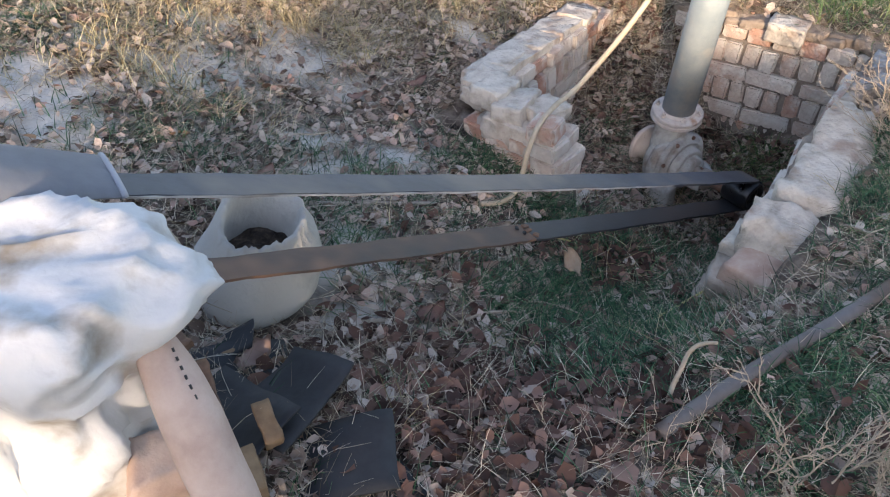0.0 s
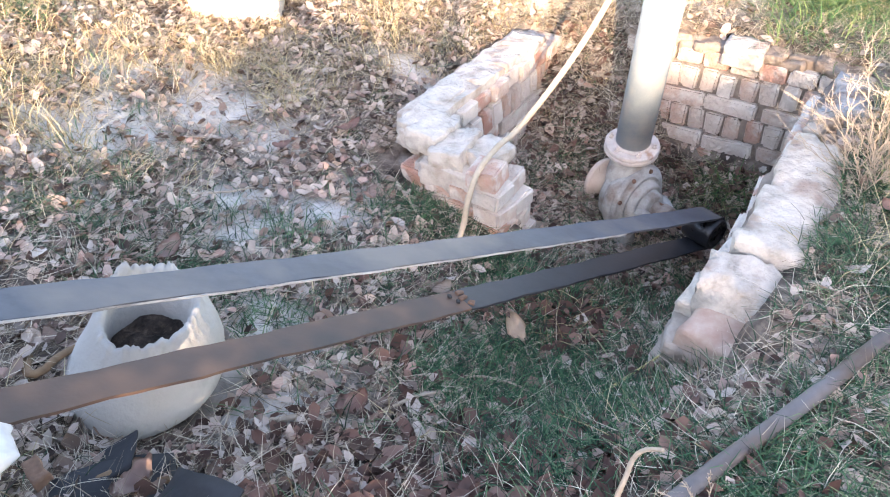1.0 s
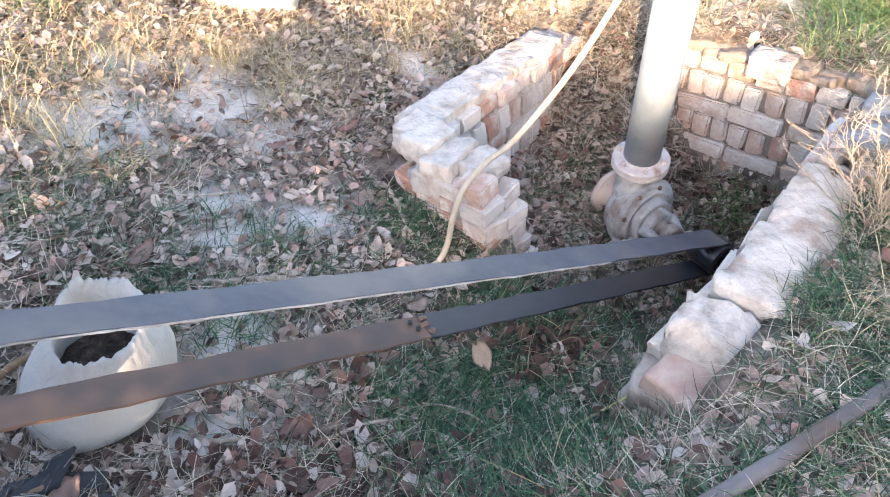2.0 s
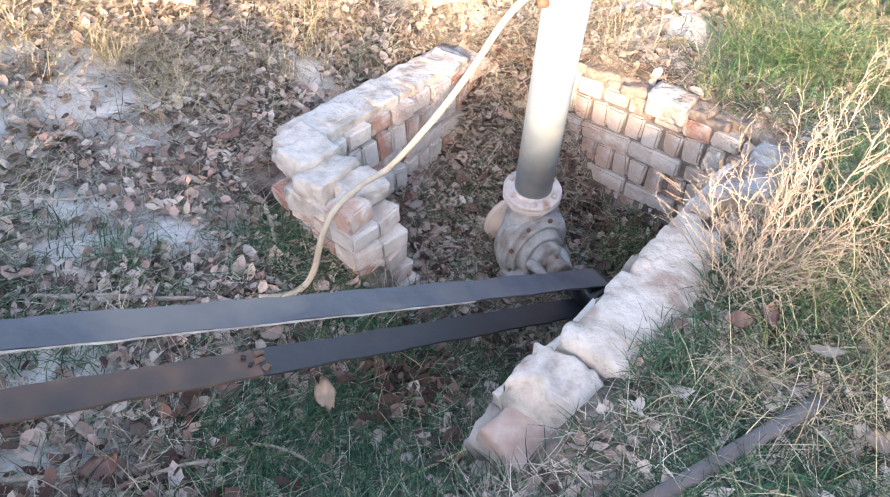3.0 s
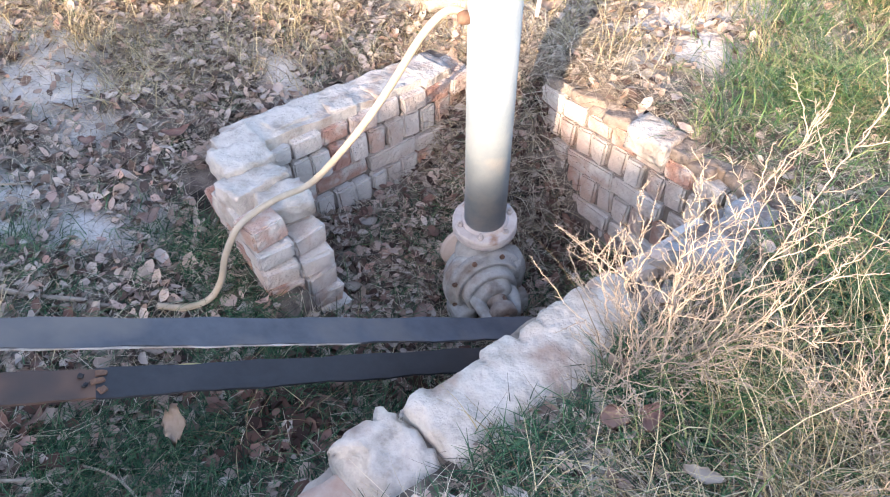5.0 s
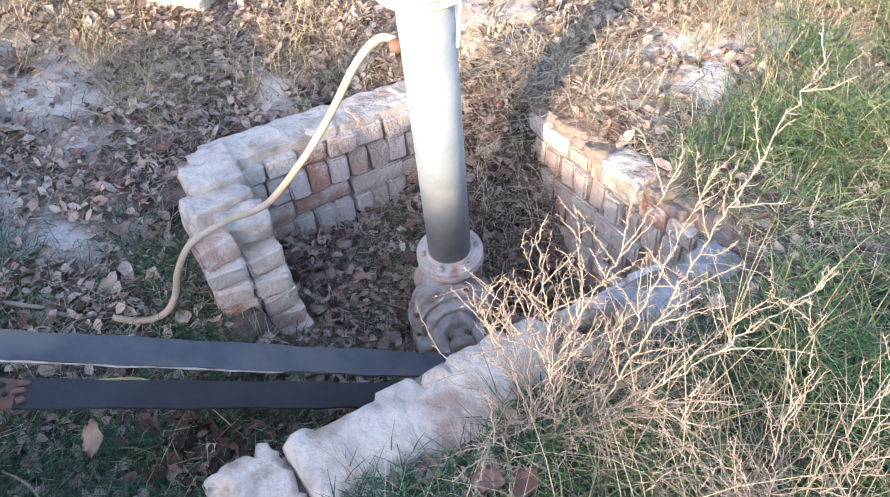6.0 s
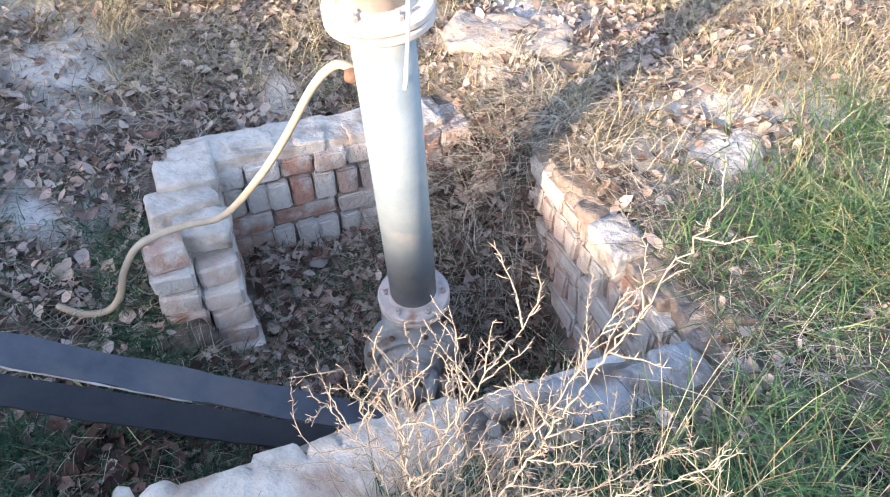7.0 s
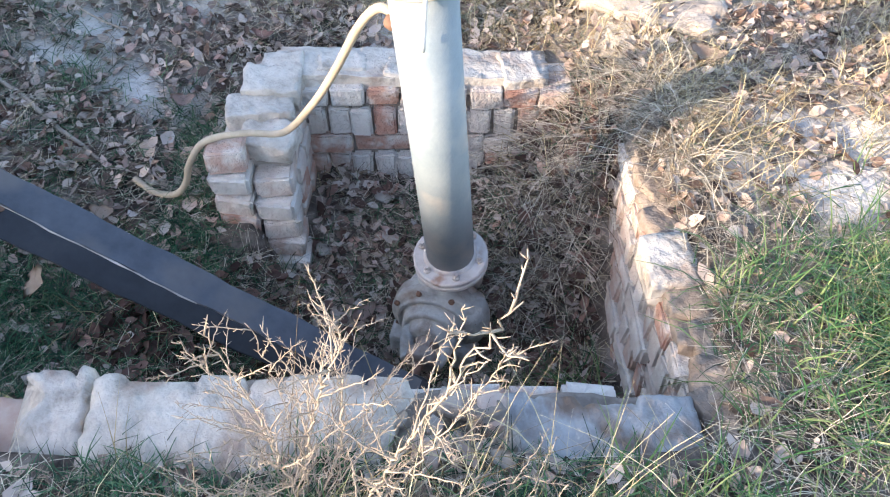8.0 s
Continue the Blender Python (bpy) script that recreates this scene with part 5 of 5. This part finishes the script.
leaves("leaf_litter", 76000, bank, M_LEAF, 0.015, 0.052, "brown and grey fallen leaves covering the bank and pit")
leaves("dark_leaves", 52000, dark_leaf_share, M_REDLEAF, 0.018, 0.058, "dark reddish brown leaves in the pit and trench", 0.02, lo=(-0.4, 0.6), hi=(1.6, 3.4))
blades("tall_dry_grass", 5200, lambda x, y: np.exp(-((x - 1.85) / 0.28) ** 2 - ((y - 1.85) / 0.35) ** 2) * off_walls(x, y), M_DRYGRASS, 0.14, 0.36, 0.0024, 0.74, "tall dry grass stems round the bush", "dry grass", lo=(1.3, 1.2), hi=(2.6, 2.7), bend=0.45, seg=4)
blades("dry_straw", 240000, dry, M_STRAW, 0.03, 0.13, 0.0019, 0.12, "dry straw and grass stalks lying on the ground", "straw", bend=0.3)
blades("dry_grass_tufts", 90000, tufts, M_DRYGRASS, 0.06, 0.19, 0.0026, 0.62, "tufts of dry yellow grass", "dry grass", tuft=0.03, bend=0.5)
blades("hanging_straw", 8000, lambda x, y: corner_slope(x, y), M_STRAW, 0.10, 0.26, 0.0026, 0.42, "matted dry grass hanging into the pit corner", "dry grass", lo=(0.45, 2.6), hi=(1.35, 3.5), tuft=0.03, bend=0.9)
blades("short_grass", 460000, green, M_GRASS, 0.03, 0.105, 0.0034, 0.55, "short green grass in the trench and on its bank", "grass", tuft=0.035, bend=0.55, lo=(-2.1, 0.5), hi=(2.6, 3.4))
blades("lush_grass", 112000, lush, M_LUSH, 0.07, 0.19, 0.0042, 0.68, "long yellow-green grass beside the pit", "grass", tuft=0.04, bend=0.6, lo=(0.9, 1.4), hi=(3.0, 5.2))

# ---------------------------------------------------------------- tall hedge behind the viewer, unseen, added to shade the ground
hy = -22.0
hedge = thing("hedge", (-3.0, hy, ground_z(-3.0, hy)), "unseen tall green hedge added to shade the ground", "hedge")
SLOPE, DRIFT = math.tan(radians(SUN_EL)) / -SUN_AZ[1], SUN_AZ[0] / SUN_AZ[1]
# stretches of the hedge: where its shadow ends on the ground (x from, x to, y, z)
STRETCHES = [(-14.0, -1.35, 2.25, 0.25), (-1.35, -0.40, 2.15, 0.12), (-0.40, 0.22, 2.66, 0.08), (0.22, 0.80, 2.30, 0.06), (0.80, 14.0, 2.22, 0.03)]
SUN_GAP = (-4.60, -3.60, 6.22, 6.77)                          # opening shaped to let sun onto the cloth: x from, x to, z from, z to


def hedge_top(x):
    for x0, x1, y, z in STRETCHES:
        if x0 <= x + DRIFT * (y - hy) < x1:
            return z + SLOPE * (y - hy)
    return 6.9


bm = bmesh.new()
step = 0.16
for k in range(int(26 / step)):
    x0 = -16.0 + k * step
    xm = x0 + step / 2
    z1 = hedge_top(xm) - 0.14
    runs = [(-0.3, SUN_GAP[2]), (SUN_GAP[3], max(z1, SUN_GAP[3] + 0.05))] if SUN_GAP[0] < xm < SUN_GAP[1] else [(-0.3, z1)]
    for za, zb in runs:
        # columns narrower than the step, so a little sun leaks through
        lump(bm, (step * 0.86, 0.7, zb - za), Matrix.Translation((xm, hy - 0.2, (za + zb) / 2)) @ pose(0, 0, 0, 0, 0, -7.99), 2, 0.0, 2, 3, 1.0)
part("hedge_core", bm, M_SHADEHEDGE, hedge)
n = 26000
hx, hd = R.uniform(-14, 9, n), R.uniform(-0.5, 0.3, n)
hz = np.array([hedge_top(q) for q in hx]) - 0.26 + 0.30 * np.sqrt(R.rand(n)) + R.normal(0, 0.05, n)
open_part = (hx > SUN_GAP[0]) & (hx < SUN_GAP[1]) & (hz < SUN_GAP[3])
hx, hz, hd = hx[~open_part], hz[~open_part], hd[~open_part]
c = np.stack([hx, hy + hd, hz], -1)
q1, q2 = R.normal(0, 1, (len(hx), 3)), R.normal(0, 1, (len(hx), 3))
q1 *= (0.06 / np.linalg.norm(q1, axis=1))[:, None]
q2 *= (0.04 / np.linalg.norm(q2, axis=1))[:, None]
vs = np.stack([c - q1, c + q2, c + q1, c - q2], 1).reshape(-1, 3)
crown = raw_mesh("foliage", vs, np.arange(len(vs)).reshape(-1, 4), M_SHADEHEDGE, False)
crown.parent, crown.matrix_parent_inverse = hedge, hedge.matrix_basis.inverted()

# ---------------------------------------------------------------- bricks, one by one
course_wall(wall_west, uv(2.25, -1.33), U, V, 0.80, -0.020, ("header", "edge", "stretcher", "edge", "stretcher", "edge"))
course_wall(wall_north, uv(3.165, -1.02), V, -U, 0.84, 0.005, ("header", "edge", "stretcher", "edge", "stretcher", "edge"), 0.42, 0.003)
z = -0.035
for row in range(6):
    for col in range(2):
        if row == 0 and col == 1:
            continue
        lay(wall_stub, "half", uv(2.058 + 0.113 * col + rng.uniform(-0.006, 0.006) + 0.004 * row, -1.072 + 0.012 * row + rng.uniform(-0.012, 0.014), z - row * 0.073 - (0.025 if col else 0)), 53.13 + rng.uniform(-8, 8), rng.uniform(-5, 5), rng.uniform(-5, 5))
for row in range(4):
    for k in range(3):
        lay(wall_stub, "half", uv(2.185 + rng.uniform(-0.006, 0.006), -1.16 - 0.11 * k, -0.10 - row * 0.073), 53.13 + rng.uniform(-5, 5), rng.uniform(-4, 4), rng.uniform(-4, 4))
        if row < 3:
            lay(wall_stub, "half", uv(2.078 + rng.uniform(-0.012, 0.008), -1.15 - 0.105 * k, -0.13 - row * 0.073), 53.13 + rng.uniform(-7, 7), rng.uniform(-5, 5), rng.uniform(-5, 5))
for k in range(9):
    lay(wall_south, "half", uv(2.05 + 0.115 * k, -0.232 + rng.uniform(-0.012, 0.008), -0.03 + rng.uniform(-0.006, 0.006)), 53 + rng.uniform(-5, 5), rng.uniform(-4, 4), rng.uniform(-4, 4))
